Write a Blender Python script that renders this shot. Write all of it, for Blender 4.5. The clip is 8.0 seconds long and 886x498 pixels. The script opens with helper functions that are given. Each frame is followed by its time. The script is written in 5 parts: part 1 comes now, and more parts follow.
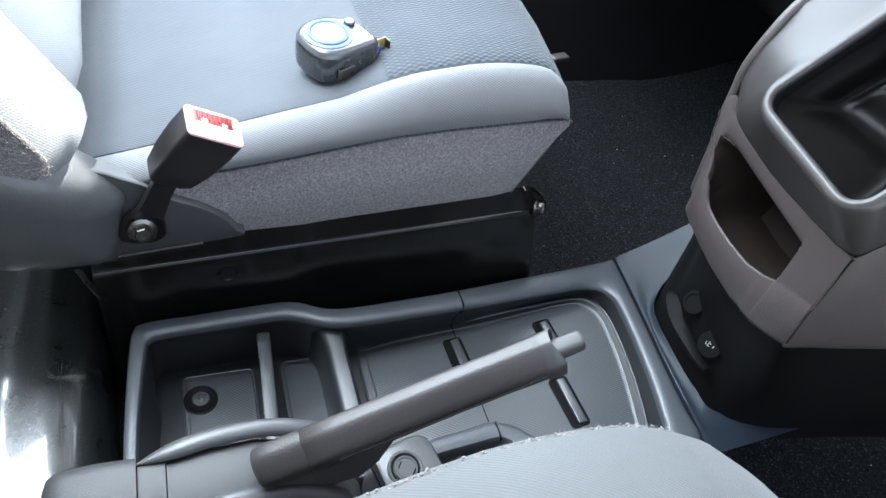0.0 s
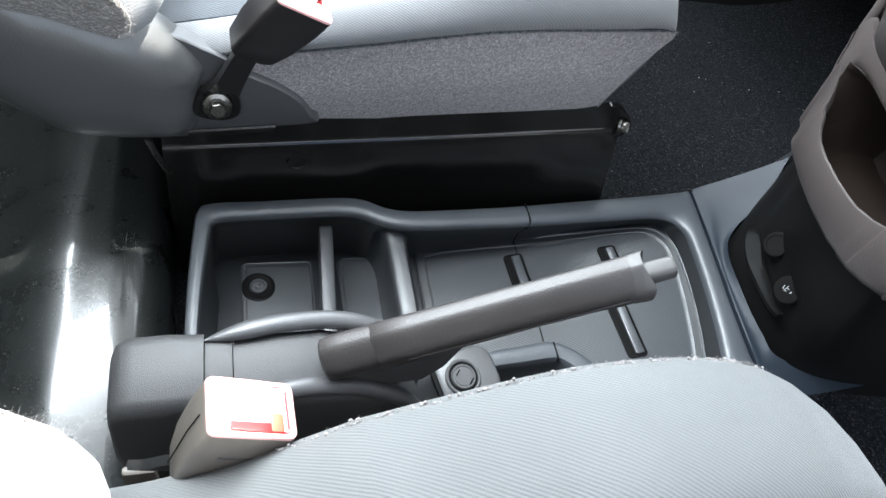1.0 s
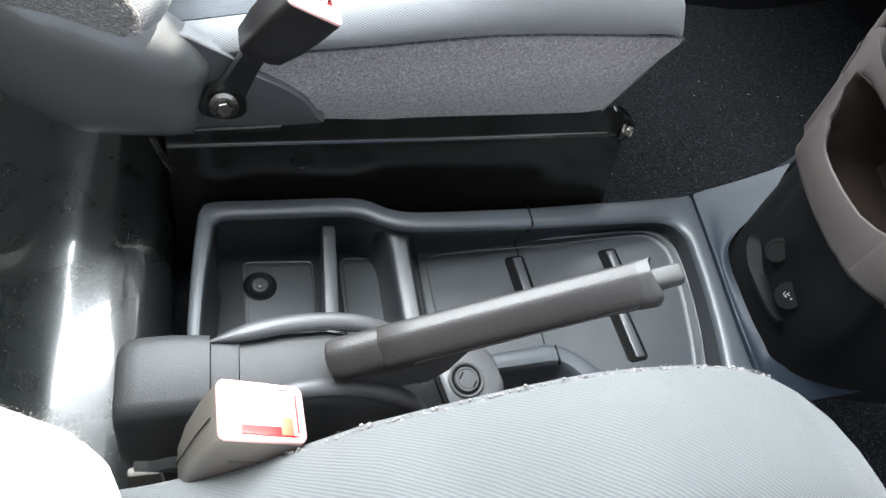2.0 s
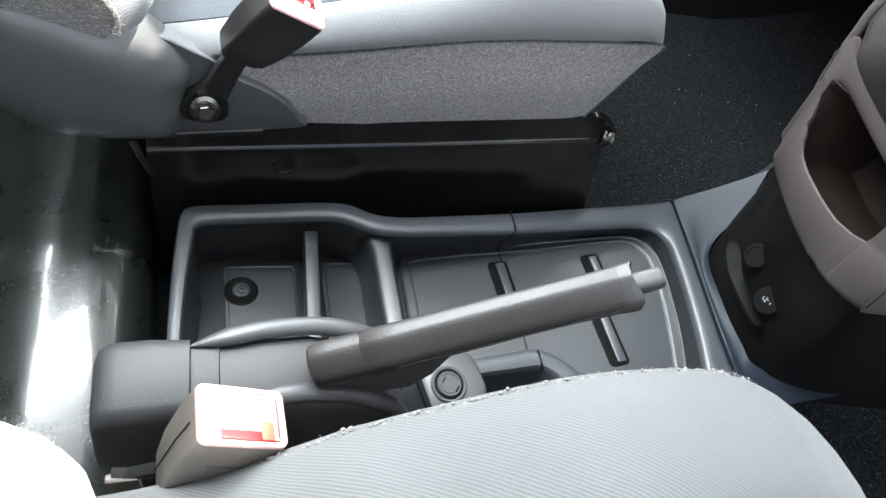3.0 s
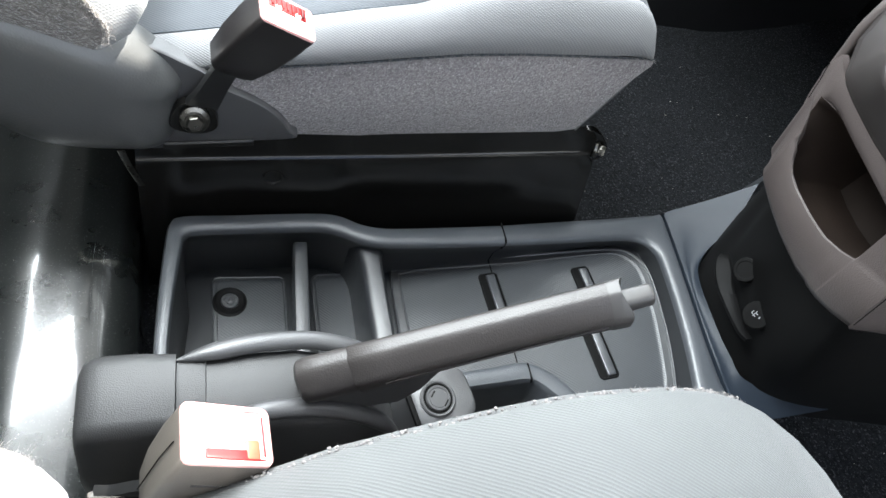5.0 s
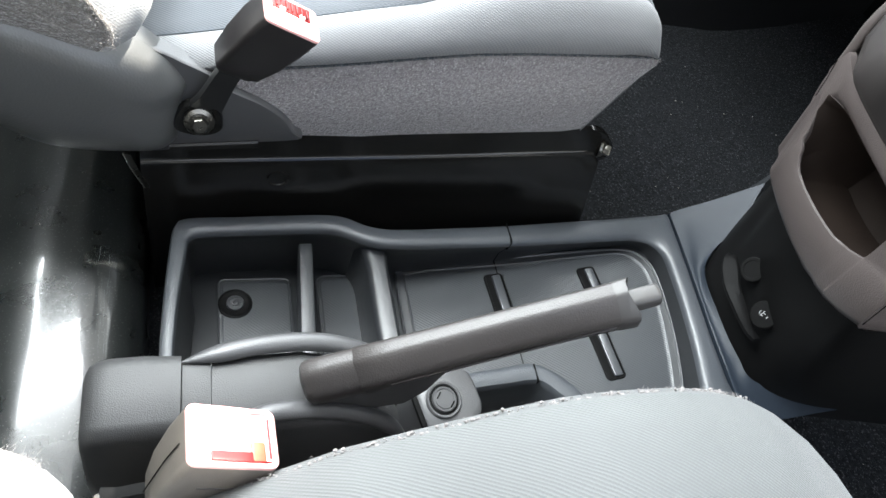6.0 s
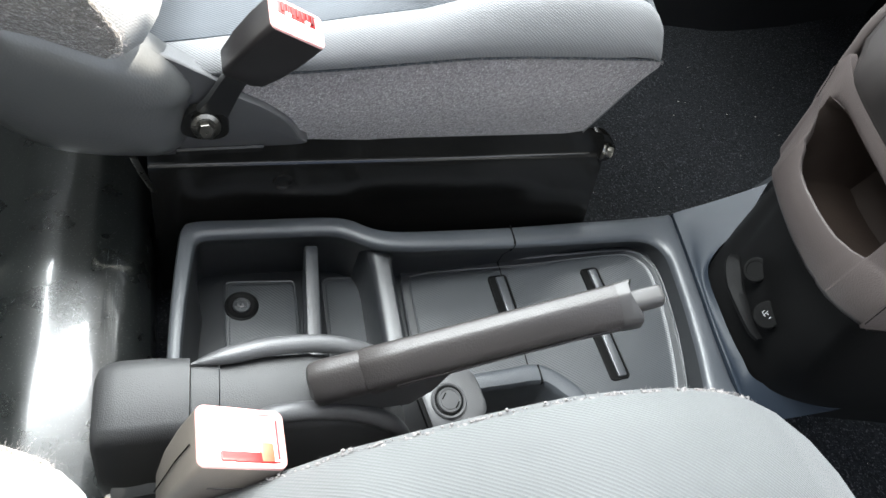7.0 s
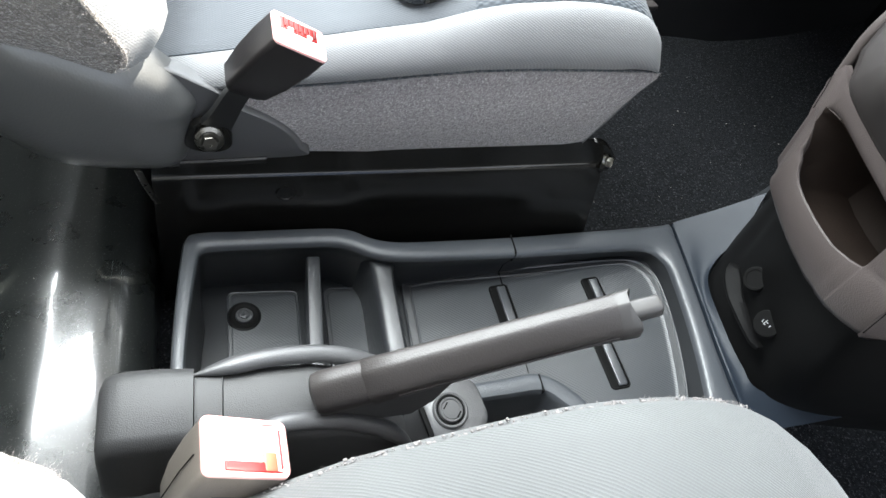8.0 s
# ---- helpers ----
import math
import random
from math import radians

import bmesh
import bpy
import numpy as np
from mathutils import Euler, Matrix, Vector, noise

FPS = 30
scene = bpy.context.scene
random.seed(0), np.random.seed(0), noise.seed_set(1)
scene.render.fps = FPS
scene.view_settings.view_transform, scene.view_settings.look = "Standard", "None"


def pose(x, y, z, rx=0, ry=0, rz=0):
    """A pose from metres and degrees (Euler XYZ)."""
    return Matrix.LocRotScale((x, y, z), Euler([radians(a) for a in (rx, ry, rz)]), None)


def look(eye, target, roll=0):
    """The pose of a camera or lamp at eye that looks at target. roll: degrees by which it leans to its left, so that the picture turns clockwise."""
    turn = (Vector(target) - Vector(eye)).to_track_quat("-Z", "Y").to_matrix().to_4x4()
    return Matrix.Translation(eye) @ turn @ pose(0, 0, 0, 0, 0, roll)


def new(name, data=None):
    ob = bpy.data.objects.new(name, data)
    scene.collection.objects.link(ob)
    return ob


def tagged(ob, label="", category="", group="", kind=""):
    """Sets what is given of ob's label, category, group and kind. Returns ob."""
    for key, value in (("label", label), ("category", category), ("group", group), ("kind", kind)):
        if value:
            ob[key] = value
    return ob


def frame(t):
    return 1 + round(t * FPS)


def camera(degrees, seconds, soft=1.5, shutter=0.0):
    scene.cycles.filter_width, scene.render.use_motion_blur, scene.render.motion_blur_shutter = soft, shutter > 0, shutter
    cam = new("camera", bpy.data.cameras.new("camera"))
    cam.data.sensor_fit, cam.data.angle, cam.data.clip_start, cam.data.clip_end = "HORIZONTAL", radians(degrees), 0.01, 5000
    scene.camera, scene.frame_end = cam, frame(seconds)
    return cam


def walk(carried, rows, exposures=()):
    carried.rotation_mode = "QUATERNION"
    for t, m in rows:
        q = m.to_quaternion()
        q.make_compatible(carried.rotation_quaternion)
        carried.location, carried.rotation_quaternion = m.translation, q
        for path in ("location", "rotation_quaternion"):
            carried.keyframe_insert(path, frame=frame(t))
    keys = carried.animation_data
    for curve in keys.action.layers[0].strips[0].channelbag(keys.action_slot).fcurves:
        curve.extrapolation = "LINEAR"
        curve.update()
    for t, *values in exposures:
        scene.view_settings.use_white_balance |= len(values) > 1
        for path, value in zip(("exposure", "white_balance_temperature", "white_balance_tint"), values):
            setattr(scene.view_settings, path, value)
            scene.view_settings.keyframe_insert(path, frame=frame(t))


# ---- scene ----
# ---------------------------------------------------------------- camera
# X runs forward in the vehicle, Y across it towards the passenger side, Z up; carpet at z = 0.06.
cam = camera(66.6, 8.0)
METRES, EYE, TILT, LEAN, TURN = 0.08, 0.75, -82.03, -22.41, -5.57
ROWS = [
    (0.0, 0.0, 0.0, 0.0, 8.97, 34.18, 13.44),
    (0.5, -0.2823, 0.176, 0.046, 8.59, 29.61, 8.3),
    (1.0, -0.4205, 0.2664, 0.1204, 8.55, 27.24, 6.61),
    (2.5, -0.5446, 0.2203, 0.176, 6.95, 26.92, 6.28),
    (3.0, -0.5242, 0.2387, 0.1567, 6.38, 27.36, 6.77),
    (3.5, -0.5177, 0.2412, 0.151, 6.22, 26.65, 6.81),
    (4.0, -0.5137, 0.2189, 0.1495, 6.03, 26.86, 6.77),
    (4.5, -0.5001, 0.2189, 0.2009, 5.44, 27.48, 6.67),
    (6.0, -0.5038, 0.2525, 0.2292, 6.06, 27.99, 6.77),
    (6.5, -0.5056, 0.2151, 0.2204, 6.29, 27.83, 6.75),
    (7.0, -0.504, 0.1911, 0.2117, 6.48, 28.11, 6.85),
    (7.5, -0.5002, 0.1525, 0.2023, 6.6, 28.48, 6.88),
    (8.0, -0.4922, 0.1322, 0.1952, 6.7, 28.9, 6.95),
]
EXPOSURE = 2.13
walk(cam, [(t, pose(0, 0, EYE, TILT, LEAN, TURN) @ pose(METRES * x, METRES * y, METRES * z, 90 + pitch, roll, yaw))
           for t, x, y, z, yaw, pitch, roll in ROWS],
     exposures=[(0.0, EXPOSURE - 0.25, 6000, 8), (1.0, EXPOSURE, 6350, 8), (2.5, EXPOSURE, 6500, 8), (8.0, EXPOSURE, 6700, 8)])

# ---------------------------------------------------------------- light
SUN = Vector((0.42, -0.05, 0.90)).normalized()
world = bpy.data.worlds.new("sky")
scene.world = world
world.use_nodes = True
wn = world.node_tree
sky = wn.nodes.new("ShaderNodeTexSky")
sky.sky_type, sky.sun_disc = "NISHITA", False
sky.sun_elevation = math.asin(SUN.z)
sky.sun_rotation = math.atan2(SUN.x, SUN.y)
wn.links.new(sky.outputs[0], wn.nodes["Background"].inputs[0])
wn.nodes["Background"].inputs[1].default_value = 0.10
sun = new("sun", bpy.data.lights.new("sun", "SUN"))
sun.data.energy, sun.data.angle, sun.data.color = 5.0, radians(0.6), (1.0, 0.96, 0.9)
sun.matrix_world = look(SUN * 5, (0, 0, 0))


def window_light(name, place, target, sx, sy, watts, colour=(0.90, 0.96, 1.0)):
    """An area lamp standing in for sky light through an opening."""
    la = bpy.data.lights.new(name, "AREA")
    la.shape, la.size, la.size_y, la.energy, la.color = "RECTANGLE", sx, sy, watts, colour
    ob = new(name, la)
    ob.matrix_world = look(place, target)
    return ob


# Lamp added above invented roof holes, to fill the cabin and streak the vinyl.
window_light("roof_light", (-0.30, 0.62, 1.26), (-0.30, 0.62, 0), 0.80, 0.62, 14.5)
window_light("door_light", (0.25, -0.52, 0.72), (0.25, 0.40, 0.50), 1.10, 0.70, 1.6, (1.0, 0.985, 0.96))
window_light("left_window_light", (0.35, 1.055, 0.935), (0.35, 0.0, 0.80), 1.28, 0.50, 6.5)
# Lamp added over an invented roof strip, for sheen on the console.
window_light("roof_strip_light", (0.0, 0.972, 1.26), (0.0, 0.972, 0), 1.36, 0.13, 4.2, (0.86, 0.94, 1.0))
window_light("windscreen_light", (0.96, 0.28, 1.03), (0.3, 0.28, 0.3), 1.4, 0.44, 2.4)



# ---------------------------------------------------------------- materials
def material(name, colour, rough=0.5, metal=0.0, coat=0.0, second=None, patch=8.0, amount=0.5, bump=(), spec=0.5, sheen=0.0, speck=None, weave=None, coat_rough=None):
    """Principled surface: colour varied towards second over patches; bump: rows of (kind, scale, strength, distance);
    weave: (pitch along x, pitch across, how y and z count across, share of one diagonal, depth, darkness of the gaps)."""
    m = bpy.data.materials.new(name)
    m.use_nodes = True
    n, l = m.node_tree.nodes, m.node_tree.links
    p = n["Principled BSDF"]
    p.inputs["Metallic"].default_value = metal
    p.inputs["Specular IOR Level"].default_value = spec
    p.inputs["Coat Weight"].default_value, p.inputs["Coat Roughness"].default_value = coat, coat_rough or rough * 0.8
    if sheen:
        p.inputs["Sheen Weight"].default_value = sheen
        p.inputs["Sheen Roughness"].default_value = 0.4
    co = n.new("ShaderNodeTexCoord")
    big = n.new("ShaderNodeTexNoise")
    big.inputs["Scale"].default_value, big.inputs["Detail"].default_value = patch, 6
    l.new(co.outputs["Object"], big.inputs["Vector"])
    mix = n.new("ShaderNodeMix")
    mix.data_type = "RGBA"
    second = second or tuple(c * 0.8 for c in colour)
    mix.inputs[6].default_value, mix.inputs[7].default_value = (*colour, 1), (*second, 1)
    ramp = n.new("ShaderNodeMapRange")
    ramp.inputs[1].default_value, ramp.inputs[2].default_value = 0.35, 0.7
    ramp.inputs[3].default_value, ramp.inputs[4].default_value = 0.0, amount
    l.new(big.outputs["Fac"], ramp.inputs[0])
    l.new(ramp.outputs[0], mix.inputs[0])
    out = mix.outputs[2]
    if speck:
        scale, colour2, low, high = speck
        fine = n.new("ShaderNodeTexNoise")
        fine.inputs["Scale"].default_value, fine.inputs["Detail"].default_value = scale, 3
        l.new(co.outputs["Object"], fine.inputs["Vector"])
        r2 = n.new("ShaderNodeMapRange")
        r2.inputs[1].default_value, r2.inputs[2].default_value = low, high
        l.new(fine.outputs["Fac"], r2.inputs[0])
        mix2 = n.new("ShaderNodeMix")
        mix2.data_type = "RGBA"
        l.new(out, mix2.inputs[6])
        mix2.inputs[7].default_value = (*colour2, 1)
        l.new(r2.outputs[0], mix2.inputs[0])
        out = mix2.outputs[2]
    last = None
    if weave:
        px_, ps_, sy_, sz_, lean, depth, dark = weave
        def calc(op, a, b):
            q = n.new("ShaderNodeMath")
            q.operation = op
            for k, v in enumerate((a, b)):
                if isinstance(v, (int, float)):
                    q.inputs[k].default_value = v
                elif v is not None:
                    l.new(v, q.inputs[k])
            return q.outputs[0]
        wob = n.new("ShaderNodeTexNoise")
        wob.inputs["Scale"].default_value = 45
        l.new(co.outputs["Object"], wob.inputs["Vector"])
        sep = n.new("ShaderNodeSeparateXYZ")
        l.new(co.outputs["Object"], sep.inputs[0])
        u_ = calc("ADD", calc("MULTIPLY", sep.outputs["X"], 2 * math.pi / px_), calc("MULTIPLY", wob.outputs["Fac"], 2.4))
        v_ = calc("MULTIPLY", calc("ADD", calc("MULTIPLY", sep.outputs["Z"], sz_), calc("MULTIPLY", sep.outputs["Y"], sy_)), 2 * math.pi / ps_)
        wa = calc("MULTIPLY", calc("SINE", calc("ADD", u_, v_), None), lean)
        wb = calc("MULTIPLY", calc("SINE", calc("SUBTRACT", u_, v_), None), 1 - lean)
        yarn = calc("ADD", calc("MULTIPLY", calc("ADD", wa, wb), 0.5), 0.5)
        # Gaps between yarns are coloured darker, standing in for their shade.
        gap = calc("MULTIPLY", calc("SUBTRACT", 1.0, yarn), dark)
        mix3 = n.new("ShaderNodeMix")
        mix3.data_type = "RGBA"
        l.new(gap, mix3.inputs[0])
        l.new(out, mix3.inputs[6])
        mix3.inputs[7].default_value = (*(c * 0.25 for c in colour), 1)
        out = mix3.outputs[2]
        last = n.new("ShaderNodeBump")
        last.inputs["Strength"].default_value, last.inputs["Distance"].default_value = 1.0, depth
        l.new(yarn, last.inputs["Height"])
    l.new(out, p.inputs["Base Color"])
    rr = n.new("ShaderNodeMapRange")
    rr.inputs[3].default_value, rr.inputs[4].default_value = rough * 0.88, min(1, rough * 1.12)
    l.new(big.outputs["Fac"], rr.inputs[0])
    l.new(rr.outputs[0], p.inputs["Roughness"])
    for kind, scale, strength, distance in bump:
        if kind == "grain":
            t = n.new("ShaderNodeTexVoronoi")
            t.feature = "SMOOTH_F1"
            t.inputs["Scale"].default_value, t.inputs["Smoothness"].default_value = scale, 0.4
            h = t.outputs["Distance"]
        elif kind == "noise":
            t = n.new("ShaderNodeTexNoise")
            t.inputs["Scale"].default_value, t.inputs["Detail"].default_value = scale, 4
            h = t.outputs["Fac"]
        else:
            t = n.new("ShaderNodeTexWave")
            t.wave_type, t.bands_direction = "BANDS", {"twill": "DIAGONAL", "ribx": "X", "riby": "Y"}[kind[:4] if kind[:3] == "rib" else "twill"]
            t.inputs["Scale"].default_value = scale
            t.inputs["Distortion"].default_value = 0.6
            h = t.outputs["Fac"]
        if kind == "twill_back":
            turn = n.new("ShaderNodeMapping")
            turn.inputs["Rotation"].default_value = (0, 0, radians(100))
            l.new(co.outputs["Object"], turn.inputs["Vector"])
            l.new(turn.outputs[0], t.inputs["Vector"])
        else:
            l.new(co.outputs["Object"], t.inputs["Vector"])
        b = n.new("ShaderNodeBump")
        b.inputs["Strength"].default_value, b.inputs["Distance"].default_value = strength, distance
        l.new(h, b.inputs["Height"])
        if last:
            l.new(last.outputs[0], b.inputs["Normal"])
        last = b
    if last:
        l.new(last.outputs[0], p.inputs["Normal"])
    return m


PLASTIC = material("black_grained_plastic", (0.026, 0.028, 0.031), 0.34, second=(0.034, 0.036, 0.039), spec=0.9, coat=0.25, patch=14, bump=[("grain", 1300, 0.45, 0.0005), ("noise", 60, 0.08, 0.001)])
# Console plastic tinted blue: the sky's sheen is put into its colour.
LIP_PLASTIC = material("sky_tinted_satin_plastic", (0.014, 0.019, 0.0265), 0.46, second=(0.018, 0.023, 0.031), spec=0.26, patch=14, bump=[("grain", 1500, 0.3, 0.0004)])
# Rim-only plastic, lightened to stand in for light on its top.
RIM_PLASTIC = material("lightened_rim_plastic", (0.052, 0.057, 0.064), 0.36, second=(0.066, 0.071, 0.078), spec=0.9, patch=14, bump=[("grain", 900, 0.32, 0.0007), ("noise", 60, 0.08, 0.001)])
# Darker copy for bin walls and beds: their shade put into colour.
WALL_PLASTIC = material("shaded_wall_plastic", (0.021, 0.0225, 0.0245), 0.40, second=(0.027, 0.0285, 0.0305), patch=14, spec=0.5, bump=[("grain", 1500, 0.25, 0.0003)])
# Lug and bead plastics lightened: highlights on lugs and ledge edges in colour.
LUG_PLASTIC = material("shiny_grey_lug_plastic", (0.048, 0.051, 0.056), 0.34, spec=0.8, coat=0.2, patch=30)
BEAD_PLASTIC = material("edge_highlight_plastic", (0.046, 0.048, 0.052), 0.32, spec=0.8, coat=0.2, patch=14)
PLASTIC_DEEP = material("black_smooth_plastic", (0.0045, 0.0045, 0.0046), 0.55, spec=0.11, bump=[("grain", 900, 0.2, 0.0004)])
RUBBER_MAT = material("ribbed_rubber_mat", (0.034, 0.0375, 0.042), 0.36, second=(0.043, 0.0465, 0.052), spec=0.7, coat=0.15, patch=20, weave=(0.0040, 0.0034, 1.0, 0.0, 0.60, 0.0002, 0.18), bump=[("noise", 300, 0.15, 0.0006)])
COVER_PLASTIC = material("dark_grey_grained_plastic", (0.050, 0.050, 0.052), 0.40, second=(0.060, 0.060, 0.061), spec=0.6, patch=14, bump=[("grain", 1000, 0.22, 0.0005)])
HOUSING = material("dark_grey_pebbled_plastic", (0.038, 0.038, 0.0385), 0.50, second=(0.045, 0.045, 0.045), spec=0.42, patch=14, bump=[("grain", 1500, 0.30, 0.0006)])
LEVER_PLASTIC = material("brown_grey_lever_plastic", (0.032, 0.0285, 0.0275), 0.43, second=(0.040, 0.0355, 0.034), spec=0.5, patch=20, bump=[("grain", 900, 0.25, 0.0005)])
CAP_PLASTIC = material("pale_grey_end_cap", (0.048, 0.0455, 0.0445), 0.46, bump=[("noise", 200, 0.1, 0.0005)])
TRIM_GREY = material("warm_grey_moulded_plastic", (0.056, 0.0465, 0.0443), 0.40, second=(0.064, 0.0535, 0.051), patch=10, bump=[("grain", 900, 0.25, 0.0006)])
BEZEL_GREY = material("charcoal_satin_plastic", (0.030, 0.0265, 0.0255), 0.38, spec=0.5, bump=[("noise", 500, 0.08, 0.0003)])
SEAT_TRIM = material("dark_grey_seat_plastic", (0.068, 0.069, 0.068), 0.34, second=(0.079, 0.080, 0.078), patch=9, spec=0.6, bump=[("grain", 600, 0.18, 0.0005), ("noise", 25, 0.06, 0.002)])
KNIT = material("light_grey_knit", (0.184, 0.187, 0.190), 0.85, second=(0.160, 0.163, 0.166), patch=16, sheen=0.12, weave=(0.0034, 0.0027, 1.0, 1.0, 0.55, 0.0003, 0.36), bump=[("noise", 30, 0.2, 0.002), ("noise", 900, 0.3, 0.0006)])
# Knit lightened on the backrests so their sunlit edge burns out.
KNIT_BACK = material("sun_lightened_backrest_knit", (0.240, 0.244, 0.246), 0.85, second=(0.205, 0.209, 0.212), patch=16, sheen=0.12, weave=(0.0034, 0.0027, 1.0, 1.0, 0.55, 0.0002, 0.22), bump=[("noise", 30, 0.2, 0.002), ("noise", 900, 0.3, 0.0006)])
# Twill darkened to offset the strong light on the near cushion.
KNIT_NEAR = material("darkened_grey_twill_knit", (0.112, 0.1155, 0.1155), 0.88, second=(0.093, 0.0965, 0.0965), patch=16, sheen=0.12, weave=(0.0027, 0.0021, -1.0, 0.25, 0.16, 0.0002, 0.20), bump=[("noise", 30, 0.2, 0.002), ("noise", 1100, 0.35, 0.0006)])
KNIT_DARK = material("grey_ribbed_knit", (0.047, 0.056, 0.066), 0.85, second=(0.037, 0.045, 0.054), patch=16, sheen=0.12, weave=(0.0085, 0.0050, 1.0, 0.0, 0.5, 0.0008, 0.50), bump=[("riby", 60, 0.3, 0.0008)])
INSERT = material("smooth_grey_cloth", (0.062, 0.068, 0.076), 0.85, second=(0.054, 0.059, 0.066), patch=12, sheen=0.12, weave=(0.0034, 0.0027, 1.0, 0.0, 0.6, 0.0002, 0.20), bump=[("noise", 40, 0.15, 0.002)])
FELT = material("fuzzy_grey_felt", (0.152, 0.141, 0.144), 0.95, second=(0.272, 0.254, 0.258), patch=330, amount=1.0, sheen=0.3,
                speck=(700, (0.46, 0.435, 0.43), 0.55, 0.74), bump=[("noise", 620, 1.0, 0.0030), ("noise", 200, 0.4, 0.002)])
FELT_BROWN = material("brown_grey_fuzzy_felt", (0.150, 0.138, 0.126), 0.95, second=(0.085, 0.077, 0.069), patch=260, amount=0.9, sheen=0.4,
                      speck=(520, (0.30, 0.28, 0.255), 0.54, 0.72), bump=[("noise", 520, 1.0, 0.003), ("noise", 180, 0.5, 0.003)])
CARPET = material("black_loop_carpet", (0.004, 0.0045, 0.0055), 0.95, second=(0.0185, 0.020, 0.023), patch=190, amount=1.0, spec=0.2,
                  speck=(360, (0.078, 0.081, 0.088), 0.57, 0.70), bump=[("noise", 700, 0.9, 0.003), ("noise", 160, 0.6, 0.004)])
VINYL = material("black_vinyl_floor", (0.0100, 0.0118, 0.0112), 0.28, second=(0.019, 0.0215, 0.0205), patch=26, amount=0.8, spec=0.9, coat=1.0, coat_rough=0.075,
                 speck=(600, (0.12, 0.125, 0.115), 0.62, 0.74), bump=[("noise", 22, 0.10, 0.004), ("noise", 500, 0.10, 0.0006)])
BLACK_METAL = material("black_painted_steel", (0.0075, 0.0072, 0.0065), 0.20, second=(0.011, 0.0105, 0.0095), patch=25, spec=0.5, bump=[("noise", 90, 0.06, 0.001)])
STEEL = material("zinc_plated_steel", (0.15, 0.145, 0.13), 0.28, metal=1.0, second=(0.10, 0.095, 0.085), patch=200, bump=[("noise", 400, 0.15, 0.0004)])
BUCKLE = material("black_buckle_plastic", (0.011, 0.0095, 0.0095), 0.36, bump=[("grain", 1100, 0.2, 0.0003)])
# Lighter tan copy of BUCKLE: sunlight on the near buckle put into colour.
BUCKLE_SUNLIT = material("sunlit_tan_buckle_plastic", (0.10, 0.088, 0.076), 0.38, bump=[("grain", 1100, 0.2, 0.0003)])
RED_DARK = material("dark_red_plastic", (0.10, 0.004, 0.004), 0.4)
# Brighter orange copy of RED: sunlight on the button put into the colour.
RED_SUNLIT = material("sunlit_red_button_plastic", (0.72, 0.16, 0.08), 0.35, second=(0.66, 0.07, 0.04), patch=90)
RED = material("red_button_plastic", (0.34, 0.012, 0.012), 0.4, bump=[("noise", 200, 0.05, 0.0003)])
# White stands in for sun glare burning out the buckle faces.
SUN_WHITE = material("sun_glare_buckle_face", (0.78, 0.70, 0.68), 0.35)
LEATHER = material("black_boot_leather", (0.0022, 0.0021, 0.002), 0.30, spec=0.06, bump=[("grain", 1200, 0.15, 0.0003)])
# Label blue is paled: its gloss reflection is put into the colour.
BLUE = material("gloss_paled_tape_label", (0.085, 0.16, 0.36), 0.35, second=(0.13, 0.21, 0.42), patch=60)
DEEP_BLUE = material("blue_ring_plastic", (0.020, 0.06, 0.30), 0.35)
PALE_BLUE = material("pale_grey_blue_print", (0.070, 0.105, 0.18), 0.35)
TAPE_CASE = material("grey_black_tape_case", (0.020, 0.022, 0.025), 0.18, second=(0.045, 0.047, 0.05), patch=90, coat=0.5, bump=[("noise", 150, 0.25, 0.001)])
# Top shell lightened to stand in for reflections on the case.
TAPE_GREY = material("gloss_lightened_tape_shell", (0.050, 0.053, 0.057), 0.25, second=(0.028, 0.030, 0.033), patch=90, coat=0.5)
BRASS = material("yellow_steel_tape", (0.6, 0.45, 0.16), 0.3, metal=0.6)
PRINT = material("white_print", (0.42, 0.42, 0.42), 0.5)
STALK = material("black_sleeve_plastic", (0.010, 0.010, 0.010), 0.40, spec=0.4, patch=20, bump=[("noise", 300, 0.1, 0.0004)])
GAP = material("joint_black", (0.004, 0.004, 0.004), 0.7, spec=0.1)
SHELL = material("grey_cabin_lining", (0.30, 0.30, 0.31), 0.8, second=(0.26, 0.26, 0.27), patch=5, bump=[("noise", 300, 0.2, 0.001)])
DOOR = material("charcoal_door_lining", (0.008, 0.008, 0.009), 0.7, spec=0.2, bump=[("grain", 700, 0.2, 0.0005)])
HEADLINING = material("pale_headlining", (0.78, 0.78, 0.77), 0.9, second=(0.72, 0.72, 0.71), patch=5, bump=[("noise", 400, 0.2, 0.001)])
# Shade inside the pocket, put into a darker brown than the trim.
POCKET_SHADE = material("pocket_shade_brown", (0.0135, 0.0086, 0.0064), 0.7, spec=0.2, patch=20, bump=[("noise", 600, 0.3, 0.0006)])
LINT = material("pale_lint", (0.5, 0.47, 0.42), 0.9)
DUST = material("grey_dust", (0.19, 0.21, 0.215), 0.9)
FUZZ = material("pale_pink_grey_fuzz", (0.22, 0.205, 0.20), 0.95)
# Pink stands in for the red rim's glow in sunlight.
RIM_PINK = material("sun_glow_buckle_rim", (0.66, 0.36, 0.34), 0.35)


